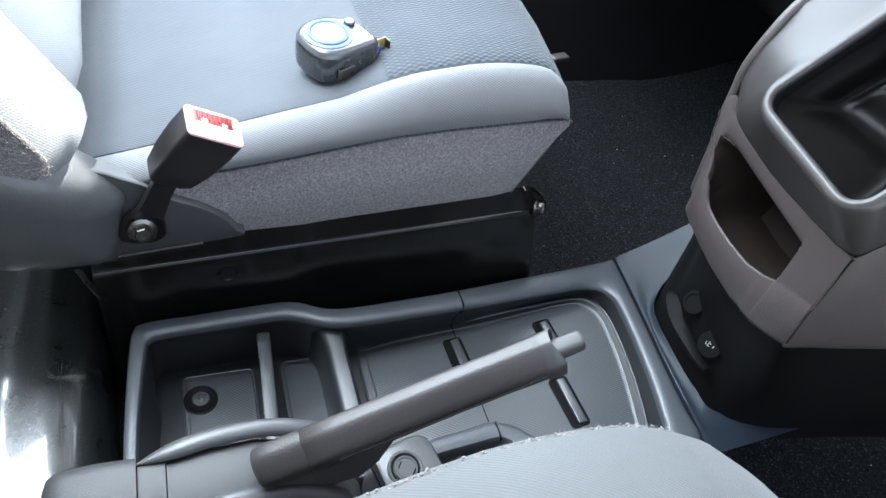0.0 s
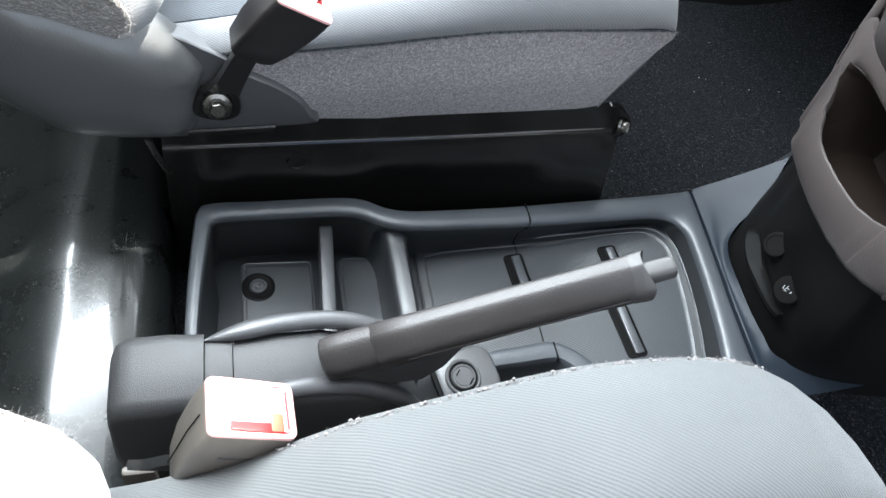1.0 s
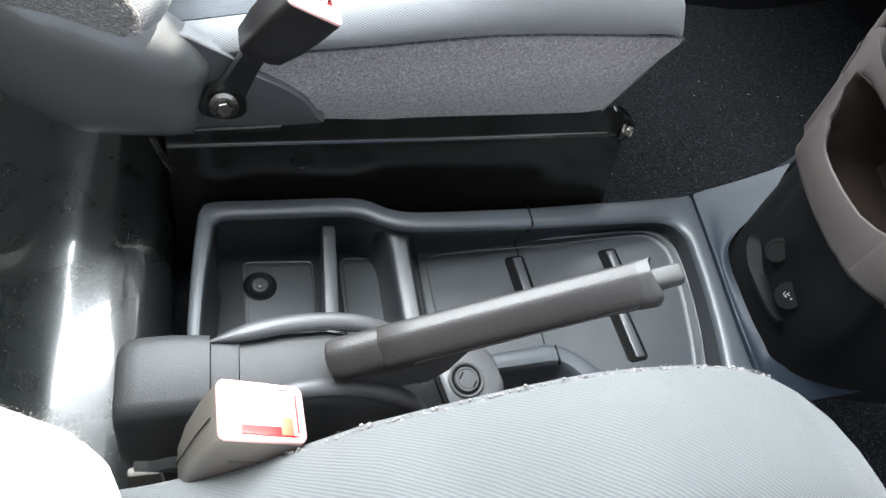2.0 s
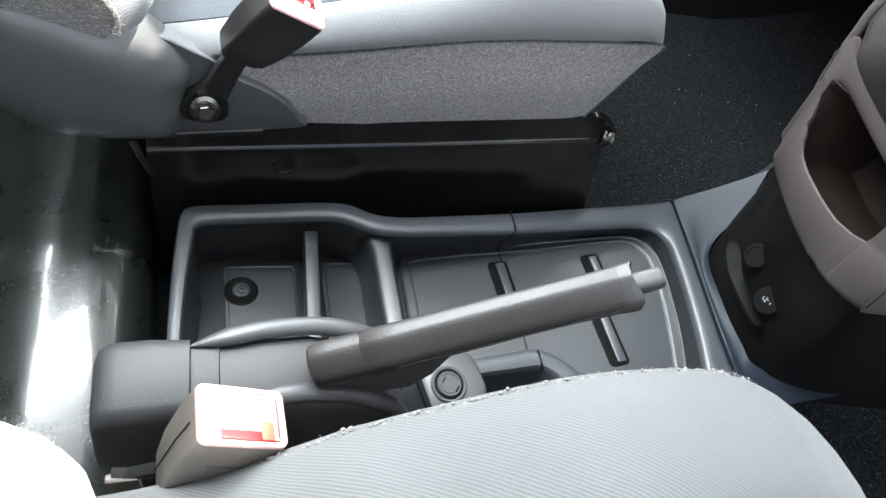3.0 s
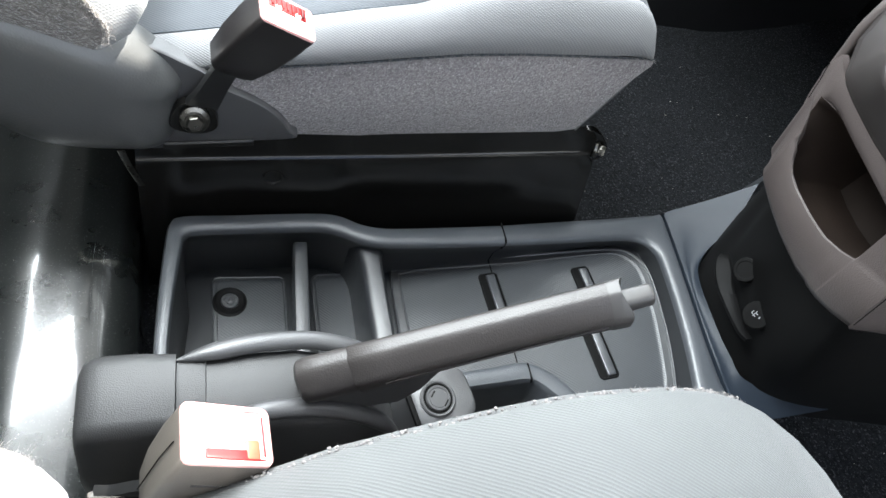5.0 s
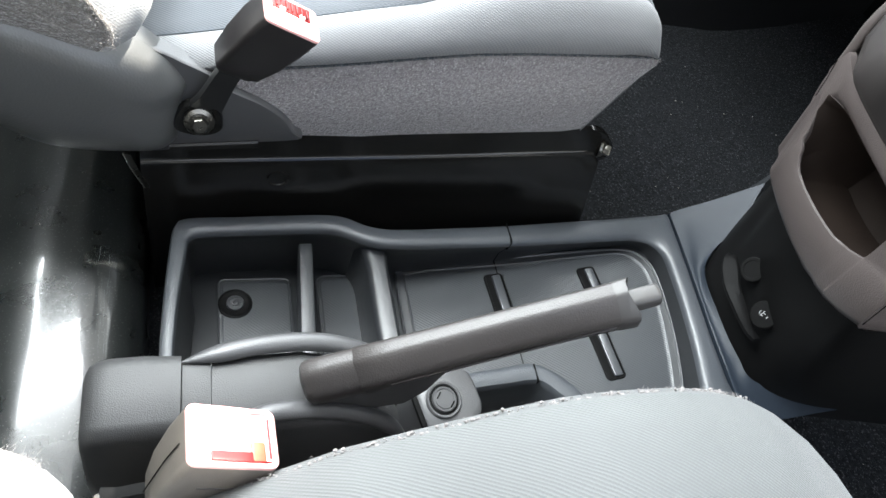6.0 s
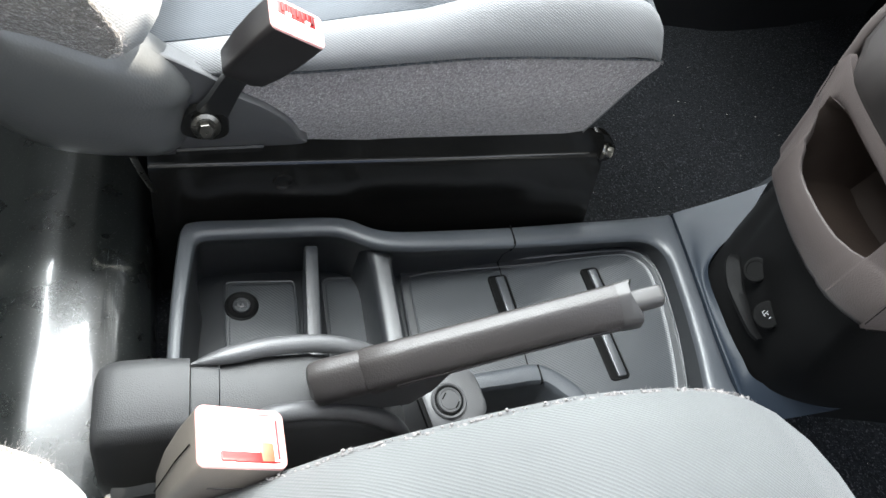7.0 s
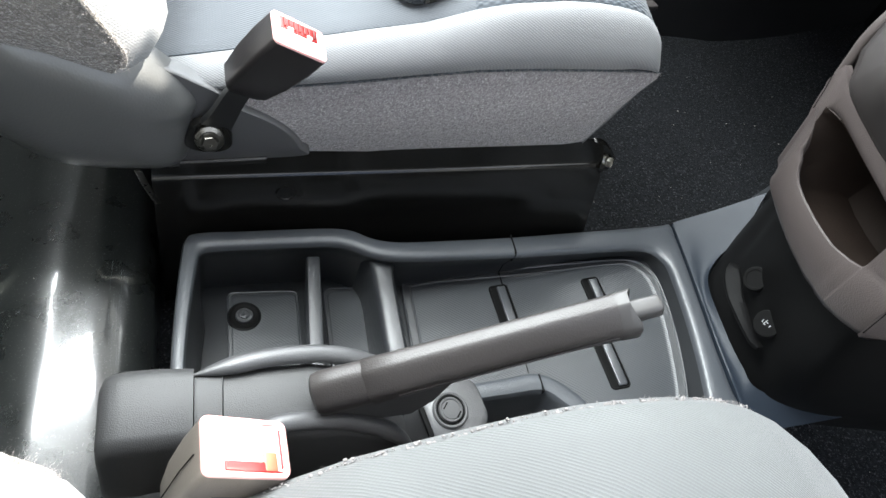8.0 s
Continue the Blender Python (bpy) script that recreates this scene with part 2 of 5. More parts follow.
# ---------------------------------------------------------------- mesh helpers
def part(name, bm, mat, parent=None, label="", smooth=True, crease=38):
    """Link a bmesh as one mesh object, as a part of parent."""
    bmesh.ops.recalc_face_normals(bm, faces=bm.faces)
    me = bpy.data.meshes.new(name)
    bm.to_mesh(me)
    bm.free()
    me.materials.append(mat)
    if smooth:
        for f in me.polygons:
            f.use_smooth = True
        me.set_sharp_from_angle(angle=radians(crease))
    ob = new(name, me)
    if parent:
        ob.parent = parent
    if label:
        tagged(ob, label)
    return ob


def thing(name, place, label, category, group="", kind=""):
    """An Empty at the base of a thing; its parts are built in world places."""
    ob = new(name)
    ob.empty_display_size = 0.02
    ob.location = place
    bpy.context.view_layer.update()
    return tagged(ob, label, category, group, kind)


def settle(ob):
    """Let parts built in world places keep them under the Empty ob."""
    for c in ob.children:
        c.matrix_parent_inverse = Matrix.Translation(-ob.location)


def spline(points, n, closed=False):
    """n points along a Catmull-Rom curve through points, each span given alike."""
    pts = [np.array(p, float) for p in points]
    spans = len(pts) if closed else len(pts) - 1
    out = []
    for k in range(n):
        u = k * spans / (n if closed else n - 1)
        i = min(int(u), spans - 1)
        f = u - i
        if closed:
            a, b, c, d = (pts[(i + j) % len(pts)] for j in (-1, 0, 1, 2))
        else:
            b, c = pts[i], pts[i + 1]
            a = pts[i - 1] if i else 2 * b - c
            d = pts[i + 2] if i + 2 < len(pts) else 2 * c - b
        out.append(0.5 * (2 * b + (c - a) * f + (2 * a - 5 * b + 4 * c - d) * f * f + (3 * b - a - 3 * c + d) * f ** 3))
    return out


def interp(x, table):
    xs, ys = zip(*table)
    return float(np.interp(x, xs, ys))


def grid(rows, closed=False, keep=None):
    """A surface through rows of points; closed joins each row's ends. keep(i, j) picks faces."""
    bm = bmesh.new()
    vs = [[bm.verts.new(tuple(p)) for p in r] for r in rows]
    n = len(rows[0])
    for i in range(len(rows) - 1):
        for j in range(n if closed else n - 1):
            if keep and not keep(i, j):
                continue
            k = (j + 1) % n
            bm.faces.new((vs[i][j], vs[i][k], vs[i + 1][k], vs[i + 1][j]))
    loose = [v for v in bm.verts if not v.link_faces]
    bmesh.ops.delete(bm, geom=loose, context="VERTS")
    return bm


def loft(rings, caps=True):
    """Closed rings joined into a skin, with caps."""
    bm = grid(rings, closed=True)
    if caps:
        bm.verts.ensure_lookup_table()
        n = len(rings[0])
        bm.faces.new([bm.verts[i] for i in range(n)])
        bm.faces.new([bm.verts[len(bm.verts) - n + i] for i in range(n)])
    return bm


def block(sx, sy, sz, m, bevel=0.003, segments=3, taper=1.0):
    """A bevelled box of that size about the origin, placed by m; taper narrows its top."""
    bm = bmesh.new()
    bmesh.ops.create_cube(bm, size=1)
    for v in bm.verts:
        k = taper if v.co.z > 0 else 1
        v.co = Vector((v.co.x * sx * k, v.co.y * sy * k, v.co.z * sz))
    if bevel:
        bmesh.ops.bevel(bm, geom=bm.edges[:], offset=bevel, segments=segments, profile=0.5, affect="EDGES")
    bm.transform(m)
    return bm


def box(x0, x1, y0, y1, z0, z1, bevel=0.003, segments=2):
    return block(x1 - x0, y1 - y0, z1 - z0, Matrix.Translation(((x0 + x1) / 2, (y0 + y1) / 2, (z0 + z1) / 2)), bevel, segments)


def turned(profile, m, n=32):
    """A lathe: profile of (radius, height) about z, placed by m."""
    rings = [[m @ Vector((r * math.cos(2 * math.pi * k / n), r * math.sin(2 * math.pi * k / n), h)) for k in range(n)] for r, h in profile]
    return loft(rings)


def plate(outline, layers, to3d):
    """Rings of a plan outline: layers of (depth, scale about its centre); to3d(u, v, depth) places a point."""
    o = np.array(outline, float)
    c = o.mean(axis=0)
    return loft([[to3d(*(c + (p - c) * s), d) for p in o] for d, s in layers])


def hexbolt(name, place, out, parent, washer=0.012, head=0.0075, label="zinc-plated hexagonal bolt"):
    """A flanged hexagonal bolt whose head looks along out."""
    q = Vector(out).to_track_quat("Z", "Y").to_matrix().to_4x4()
    m = Matrix.Translation(place) @ q
    b = part(name, turned([(washer, 0), (washer, 0.0022), (washer * 0.96, 0.003), (head * 1.15, 0.0042), (head * 1.1, 0.005)], m), STEEL, parent, label)
    ring = lambda r, h: [m @ Vector((r * math.cos(math.pi * k / 3 + 0.2), r * math.sin(math.pi * k / 3 + 0.2), h)) for k in range(6)]
    part("hex_head", loft([ring(head, 0.0045), ring(head, 0.0095), ring(head * 0.85, 0.0108)]), STEEL, b)
    return b


def fuzz(name, curve, normal, count, length, parent, spread=0.002, seed=3, pills=0):
    """Loose pilled fibres along a curve, joined into one mesh."""
    rnd = random.Random(seed)
    bm = bmesh.new()
    clumps = [rnd.random() * (len(curve) - 1.001) for _ in range(90)]
    for _ in range(count):
        u = rnd.random() * (len(curve) - 1.001)
        if pills and rnd.random() < 0.6:
            u = min(len(curve) - 1.002, max(0, rnd.choice(clumps) + rnd.gauss(0, 0.05)))
        i = int(u)
        p = Vector(curve[i]).lerp(Vector(curve[i + 1]), u - i)
        p += Vector((rnd.gauss(0, spread), rnd.gauss(0, spread), rnd.gauss(0, spread * 0.6)))
        d = (Vector(normal) + Vector((rnd.gauss(0, 0.7), rnd.gauss(0, 0.6), rnd.gauss(0, 0.6)))).normalized()
        side = d.orthogonal().normalized() * 0.00015
        bend = Vector((rnd.gauss(0, 0.5), rnd.gauss(0, 0.5), rnd.gauss(0, 0.5)))
        ln = length * rnd.uniform(0.4, 1.3)
        a = [bm.verts.new(p - side), bm.verts.new(p + side)]
        for k in (0.5, 1.0):
            q = p + (d + bend * k) * ln * k
            b = [bm.verts.new(q - side * (1.2 - k)), bm.verts.new(q + side * (1.2 - k))]
            bm.faces.new((a[0], a[1], b[1], b[0]))
            a = b
    for _ in range(pills):
        u = rnd.random() * (len(curve) - 1.001)
        p = Vector(curve[int(u)]).lerp(Vector(curve[int(u) + 1]), u - int(u)) + Vector((0, rnd.gauss(0, spread), rnd.gauss(0, spread)))
        bmesh.ops.create_icosphere(bm, subdivisions=1, radius=rnd.uniform(0.0003, 0.0010), matrix=Matrix.Translation(p) @ Matrix.Diagonal((rnd.uniform(0.8, 1.8), 1, 0.8, 1)))
    ob = part(name, bm, FUZZ, parent, smooth=False)
    tagged(ob, kind="stuff")
    return ob


# ---------------------------------------------------------------- cabin shell
def flat_with_holes(outer, holes, z0, z1):
    """A slab between z0 and z1 with openings through it."""
    bm = bmesh.new()
    for z in (z0, z1):
        edges = []
        for loop in (outer, *holes):
            vs = [bm.verts.new((x, y, z)) for x, y in loop]
            edges += [bm.edges.new((vs[i], vs[(i + 1) % len(vs)])) for i in range(len(vs))]
        bmesh.ops.triangle_fill(bm, use_beauty=True, use_dissolve=False, edges=edges)
    for loop in (outer, *holes):
        for i in range(len(loop)):
            (xa, ya), (xb, yb) = loop[i], loop[(i + 1) % len(loop)]
            bm.faces.new([bm.verts.new(p) for p in ((xa, ya, z0), (xb, yb, z0), (xb, yb, z1), (xa, ya, z1))])
    bmesh.ops.remove_doubles(bm, verts=bm.verts, dist=1e-5)
    return bm


def wall_with_hole(name, y0, y1, holes, x0=-1.7, x1=1.35, z0=0.0, z1=1.25, mat=SHELL):
    """A side of the cabin with window openings (x0, x1, z0, z1), built of piers and rails."""
    bm = bmesh.new()
    def add(a, b, c, d):
        g = box(a, b, y0, y1, c, d, 0)
        me = bpy.data.meshes.new("tmp")
        g.to_mesh(me)
        g.free()
        bm.from_mesh(me)
        bpy.data.meshes.remove(me)
    zs, ze = holes[0][2], holes[0][3]
    add(x0, x1, z0, zs)
    add(x0, x1, ze, z1)
    at = x0
    for a, b, _, _ in holes:
        add(at, a, zs, ze)
        at = b
    add(at, x1, zs, ze)
    return tagged(part(name, bm, mat, smooth=False), "grey lined cabin side with open window", "wall", kind="structure")


wall_with_hole("wall_left", 1.06, 1.10, [(-0.30, 1.0, 0.66, 1.19)], mat=DOOR)
wall_with_hole("wall_right", -0.54, -0.50, [(-0.30, 0.95, 0.16, 1.18)])
# Invented holes: the first two pass lamp light, the rest shape sun patches.
LIGHT_HOLES = [
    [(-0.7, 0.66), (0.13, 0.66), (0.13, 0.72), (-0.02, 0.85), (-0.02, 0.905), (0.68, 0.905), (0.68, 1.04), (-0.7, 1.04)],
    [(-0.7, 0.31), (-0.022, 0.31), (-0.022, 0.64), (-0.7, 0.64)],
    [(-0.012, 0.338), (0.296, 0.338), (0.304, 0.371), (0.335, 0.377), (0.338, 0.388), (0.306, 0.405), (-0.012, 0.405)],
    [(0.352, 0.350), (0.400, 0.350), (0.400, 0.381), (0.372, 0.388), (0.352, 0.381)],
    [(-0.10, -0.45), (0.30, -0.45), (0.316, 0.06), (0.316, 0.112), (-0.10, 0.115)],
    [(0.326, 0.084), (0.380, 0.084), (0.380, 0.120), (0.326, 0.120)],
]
# Unseen ceiling, run forward to block sun from the console.
tagged(part("ceiling", flat_with_holes([(-0.76, -0.54), (0.96, -0.54), (0.96, 1.10), (-0.76, 1.10)], LIGHT_HOLES, 1.2, 1.24), HEADLINING, smooth=False),
       "pale grey headlining with holes added to shape the light", "ceiling", kind="structure")
# Unseen dark half added so the vinyl mirrors no bright ceiling.
tagged(part("ceiling_rear", box(-1.7, -0.763, -0.54, 1.10, 1.2, 1.24, 0), DOOR, smooth=False), "unseen dark ceiling added to keep the vinyl's reflection dark", "ceiling", kind="structure")
# Unseen ground added to bounce sky light in through the openings.
tagged(part("ground", box(-40, 40, -40, 40, -0.45, -0.42, 0), material("pale_concrete", (0.34, 0.33, 0.31), 0.9, second=(0.26, 0.25, 0.24), patch=0.6, bump=[("noise", 40, 0.3, 0.004)]), smooth=False),
       "unseen pale ground added to bounce light into the cabin", "ground", kind="structure")
# Unseen slab added to block sun from the left window and roof strip.
tagged(part("awning", box(-1.6, 1.4, 1.28, 2.2, 2.2, 2.22, 0), HEADLINING, smooth=False), "unseen slab added to keep sun out of the left window", "awning", kind="structure")
# Unseen tail, closed and dark so the vinyl mirrors no sky.
bm = box(-1.74, -1.70, -0.54, 1.10, 0.0, 1.24, 0)
tagged(part("wall_rear", bm, DOOR, smooth=False), "unseen dark panel added to keep sky out of the vinyl's reflection", "wall", kind="structure")
bm = box(1.30, 1.36, -0.54, 1.10, 0.0, 0.80, 0)
tagged(part("wall_front", bm, PLASTIC_DEEP, smooth=False), "dark bulkhead below the windscreen", "wall", kind="structure")
bm = box(0.62, 1.30, -0.50, 1.06, 0.62, 0.80, 0.03, 3)
dash = tagged(part("dashboard", bm, PLASTIC_DEEP, smooth=True), "dark moulded dashboard above the footwells", "dashboard", kind="structure")
# Block added out of view to shade the passenger footwell carpet.
part("glove_box", box(0.51, 0.632, 0.55, 1.05, 0.53, 0.78, 0.02, 3), PLASTIC_DEEP, dash, "unseen dark block added to shade the footwell")
part("knee_rail", box(0.632, 0.70, 0.36, 1.05, 0.470, 0.640, 0.012, 3), PLASTIC_DEEP, dash)


# carpet sheet, gently uneven
def carpet():
    rows = []
    for i in range(121):
        x = -0.12 + 1.45 * i / 120
        row = []
        for j in range(131):
            y = -0.50 + 1.56 * j / 130
            z = 0.06 + 0.004 * noise.noise(Vector((x * 9, y * 9, 0))) + 0.0015 * noise.noise(Vector((x * 60, y * 60, 3)))
            z += 0.35 * max(0, x - 0.95) ** 1.3
            row.append((x, y, z))
        rows.append(row)
    return grid(rows)


tagged(part("floor", carpet(), CARPET), "dark charcoal loop carpet with lint on the footwell floor", "floor", kind="structure")


# raised rear floor of shiny vinyl with a rolled edge
# Roll bent to fit the view, so the roof lamp mirrors as a streak.
def vinyl_z(x, y):
    """Height of the vinyl: a roll along y that falls off to both sides."""
    d = x + 0.160 - 0.05 * (y - 0.30)
    z = 0.160 - (d * d / 0.38 if d > 0 else d * d / 0.20 if d > -0.06 else 0.018 + (-d - 0.06) * 0.6)
    z = max(z, 0.05) + 0.20 * max(-0.14, min(0.075, y - 0.33)) - 6 * max(0, x + 0.135) ** 2 - 60 * max(0, x + 0.1005) ** 2
    if -0.5 < x < -0.088:
        z += 0.0013 * noise.noise(Vector((x * 16, y * 5, 5))) + 0.0003 * noise.noise(Vector((x * 70, y * 14, 2)))
    return z


def rear_floor():
    rows = []
    xs = [-1.70, -1.2, -0.8, -0.55, -0.45, -0.38, -0.33] + [-0.30 + 0.008 * k for k in range(20)] + [-0.1385, -0.136, -0.1335, -0.131, -0.128, -0.125, -0.122, -0.119, -0.116, -0.113, -0.110, -0.107, -0.104, -0.101, -0.098, -0.095, -0.092, -0.089, -0.087, -0.0865]
    for x in xs:
        row = []
        for j in range(118):
            y = -0.50 + 1.56 * j / 117
            row.append((x + 0.004 * math.sin(y * 7) * (x > -0.2), y, 0.04 if x > -0.0868 else vinyl_z(x, y)))
        rows.append(row)
    return grid(rows)


tagged(part("floor_rear", rear_floor(), VINYL), "scuffed glossy black vinyl covering the raised rear floor", "floor", kind="structure")

# ---------------------------------------------------------------- centre console
console = thing("centre_console", (0.2, 0.33, 0.06), "black grained plastic centre console with open bins between the seats", "console")
RIM = [  # inner x, y, outer x, y
    (-0.046, 0.398, -0.0605, 0.405), (-0.043, 0.411, -0.057, 0.426), (-0.034, 0.4155, -0.046, 0.4345), (0.000, 0.4175, 0.000, 0.437),
    (0.040, 0.4195, 0.040, 0.4395), (0.078, 0.4205, 0.080, 0.441), (0.096, 0.4165, 0.100, 0.438), (0.114, 0.408, 0.118, 0.429),
    (0.132, 0.403, 0.136, 0.4245), (0.160, 0.4015, 0.162, 0.424), (0.215, 0.403, 0.215, 0.4265), (0.270, 0.405, 0.272, 0.430),
    (0.330, 0.4085, 0.345, 0.4365), (0.390, 0.412, 0.425, 0.4435), (0.425, 0.413, 0.475, 0.449), (0.445, 0.408, 0.487, 0.450),
    (0.455, 0.392, 0.4855, 0.430), (0.454, 0.365, 0.4795, 0.380), (0.449, 0.325, 0.4735, 0.335), (0.442, 0.285, 0.467, 0.285),
    (0.434, 0.250, 0.4625, 0.240), (0.424, 0.222, 0.459, 0.205), (0.400, 0.208, 0.42, 0.190), (0.340, 0.209, 0.33, 0.190),
    (0.306, 0.222, 0.298, 0.210), (0.288, 0.245, 0.272, 0.232), (0.270, 0.261, 0.262, 0.2425), (0.250, 0.2685, 0.251, 0.2480),
    (0.220, 0.2655, 0.220, 0.2465), (0.190, 0.2625, 0.190, 0.2445), (0.150, 0.255, 0.150, 0.240), (0.060, 0.252, 0.060, 0.236),
    (-0.020, 0.252, -0.020, 0.236), (-0.046, 0.258, -0.058, 0.242), (-0.054, 0.285, -0.065, 0.280), (-0.052, 0.340, -0.0645, 0.340),
]
NR = 216
ri = spline([r[:2] for r in RIM], NR, True)
ro = spline([r[2:] for r in RIM], NR, True)
centre = np.array((0.2, 0.335))


def rim_ring(f, z, inset=0.0, under=0.0):
    """A ring between outer (0) and inner (1) loops at height z; under draws the far wall back beneath the flange."""
    out = []
    for a, b in zip(ro, ri):
        p = a * (1 - f) + b * f
        far = min(1, max(0, (b[1] - 0.385) / 0.015))
        if inset:
            d = centre - p
            d[0] *= 0.45
            p = p + d / np.linalg.norm(d) * inset * (1 - far)
        out.append((p[0], p[1] + under * far, z))
    return out


rings = [rim_ring(-0.25, 0.07), rim_ring(-0.06, 0.185), rim_ring(0.0, 0.1975), rim_ring(0.05, 0.2018), rim_ring(0.14, 0.2044), rim_ring(0.35, 0.2056),
         rim_ring(0.65, 0.2056), rim_ring(0.86, 0.2048), rim_ring(0.95, 0.2030), rim_ring(0.99, 0.2002), rim_ring(1.0, 0.197)]
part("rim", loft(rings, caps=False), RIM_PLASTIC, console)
part("bin_wall", loft([rim_ring(1.0, 0.1972), rim_ring(1.0, 0.192, 0.001, 0.003), rim_ring(1.0, 0.17, 0.004, 0.012), rim_ring(1.0, 0.10, 0.010, 0.014)], caps=False), WALL_PLASTIC, console, "inner wall darkened for its shade")


def tray_z(x):
    return 0.133 + 0.145 * (x - 0.15)


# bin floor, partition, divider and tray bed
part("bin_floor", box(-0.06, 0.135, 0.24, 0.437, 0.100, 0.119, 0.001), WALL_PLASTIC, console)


def soft_plate(x0, x1, y0, y1, zf, thick, r, mat, name, parent, label=""):
    """A rounded flat insert that follows the height zf(x)."""
    pts = []
    for cx, cy, a0 in ((x1 - r, y1 - r, 0), (x0 + r, y1 - r, 90), (x0 + r, y0 + r, 180), (x1 - r, y0 + r, 270)):
        for k in range(6):
            a = radians(a0 + 18 * k)
            pts.append((cx + r * math.cos(a), cy + r * math.sin(a)))
    cx, cy = (x0 + x1) / 2, (y0 + y1) / 2
    if name.endswith("ledge"):
        bead([(cx + (x - cx) * (1 - 0.0016 / (x1 - x0)), cy + (y - cy) * (1 - 0.0016 / (y1 - y0)), zf(x) + thick) for x, y in pts], 0.0009, BEAD_PLASTIC, "bead", parent, "fine raised lip")
    rg = lambda d, ins: [(cx + (x - cx) * (1 - ins / (x1 - x0) * 2), cy + (y - cy) * (1 - ins / (y1 - y0) * 2), zf(x) + d) for x, y in pts]
    return part(name, loft([rg(-0.002, 0), rg(thick * 0.6, 0), rg(thick, 0.0006), rg(thick, 0.002)]), mat, parent, label)


def bead(loop, r, mat, name, parent, label=""):
    """A fine rounded lip that follows a closed loop of points."""
    pts = [Vector(p) for p in loop]
    rings = []
    for i, p in enumerate(pts):
        d = (pts[(i + 1) % len(pts)] - pts[i - 1]).normalized()
        sx = d.cross(Vector((0, 0, 1))).normalized()
        rings.append([p + sx * r * math.cos(g) + Vector((0, 0, r * math.sin(g))) for g in [math.pi * j / 4 for j in range(8)]])
    rings.append(rings[0])
    return part(name, loft(rings, caps=False), mat, parent, label)


flat = lambda x: 0.119
soft_plate(-0.0195, 0.052, 0.26, 0.4205, flat, 0.0022, 0.006, PLASTIC, "bin_ledge", console)
soft_plate(-0.0155, 0.050, 0.26, 0.4160, lambda x: 0.121, 0.0012, 0.005, RUBBER_MAT, "bin_mat", console, "black ribbed rubber mat")
soft_plate(0.078, 0.133, 0.25, 0.423, lambda x: 0.119, 0.0022, 0.010, PLASTIC, "pocket_ledge", console)
soft_plate(0.082, 0.129, 0.25, 0.4185, lambda x: 0.121, 0.0012, 0.008, RUBBER_MAT, "pocket_mat", console, "black ribbed rubber mat")
# thin upright divider, wider at its foot
rows = []
for y, drop in ((0.245, 0.0), (0.40, 0.0), (0.4125, 0.0), (0.4155, 0.002), (0.417, 0.006)):
    x, zt = 0.0540 + 0.056 * (y - 0.414), 0.1905 - drop
    rows.append([(x + 0.005, y, 0.118), (x + 0.0002, y, zt - 0.003), (x + 0.0008, y, zt - 0.0008), (x + 0.0026, y, zt), (x + 0.0105, y, zt), (x + 0.0125, y, zt - 0.0008), (x + 0.0132, y, zt - 0.004), (x + 0.0185, y, 0.118)])
part("divider", loft(rows), PLASTIC, console, "upright plastic divider")
rows = []
for y, zt, w in ((0.245, 0.1855, 0.0), (0.392, 0.1855, 0.0), (0.404, 0.1865, 0.001), (0.412, 0.187, 0.003), (0.424, 0.187, 0.008)):
    rows.append([(0.118 - w, y, 0.118), (0.1185 - w, y, zt - 0.008), (0.1205 - w, y, zt - 0.003), (0.1245 - w * 0.7, y, zt), (0.1365 + w * 0.3, y, zt), (0.1400 + w * 0.5, y, zt - 0.003), (0.1415 + w, y, zt - 0.010), (0.147 + w, y, 0.120)])
part("partition", loft(rows), PLASTIC, console, "rounded partition between bin and tray")
# tray bed slopes up forward
bed = [(0.138, 0.424), (0.30, 0.427), (0.43, 0.429), (0.456, 0.418), (0.466, 0.385), (0.458, 0.32), (0.446, 0.25), (0.425, 0.21), (0.32, 0.205), (0.138, 0.24)]
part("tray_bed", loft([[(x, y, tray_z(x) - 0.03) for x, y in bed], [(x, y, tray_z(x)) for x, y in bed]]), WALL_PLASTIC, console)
lo = [(0.160, 0.406), (0.166, 0.4155), (0.20, 0.4190), (0.27, 0.4210), (0.34, 0.4208), (0.405, 0.4188), (0.432, 0.4150), (0.446, 0.403), (0.4525, 0.382), (0.4485, 0.33), (0.4385, 0.28), (0.427, 0.24), (0.417, 0.222), (0.400, 0.214),
      (0.34, 0.215), (0.312, 0.226), (0.294, 0.246), (0.277, 0.260), (0.252, 0.2675), (0.20, 0.2665), (0.168, 0.265), (0.1575, 0.273), (0.158, 0.33)]
tray_loop = spline(lo, 110, True)
tc = np.array((0.30, 0.33))


def tray_ring(d, ins):
    out = []
    for p in tray_loop:
        v = tc - p
        q = p + v / np.linalg.norm(v) * ins
        out.append((q[0], q[1], tray_z(q[0]) + d))
    return out


part("tray_ledge", loft([tray_ring(-0.002, 0), tray_ring(0.0026, 0), tray_ring(0.0036, 0.0008), tray_ring(0.0036, 0.0018), tray_ring(0.0028, 0.0026), tray_ring(0.0028, 0.0095)]), PLASTIC, console)
bead(tray_ring(0.0038, 0.0010), 0.0010, BEAD_PLASTIC, "bead", console, "fine raised lip")
bead(tray_ring(0.0042, 0.0104), 0.0007, BEAD_PLASTIC, "bead", console, "fine raised lip")
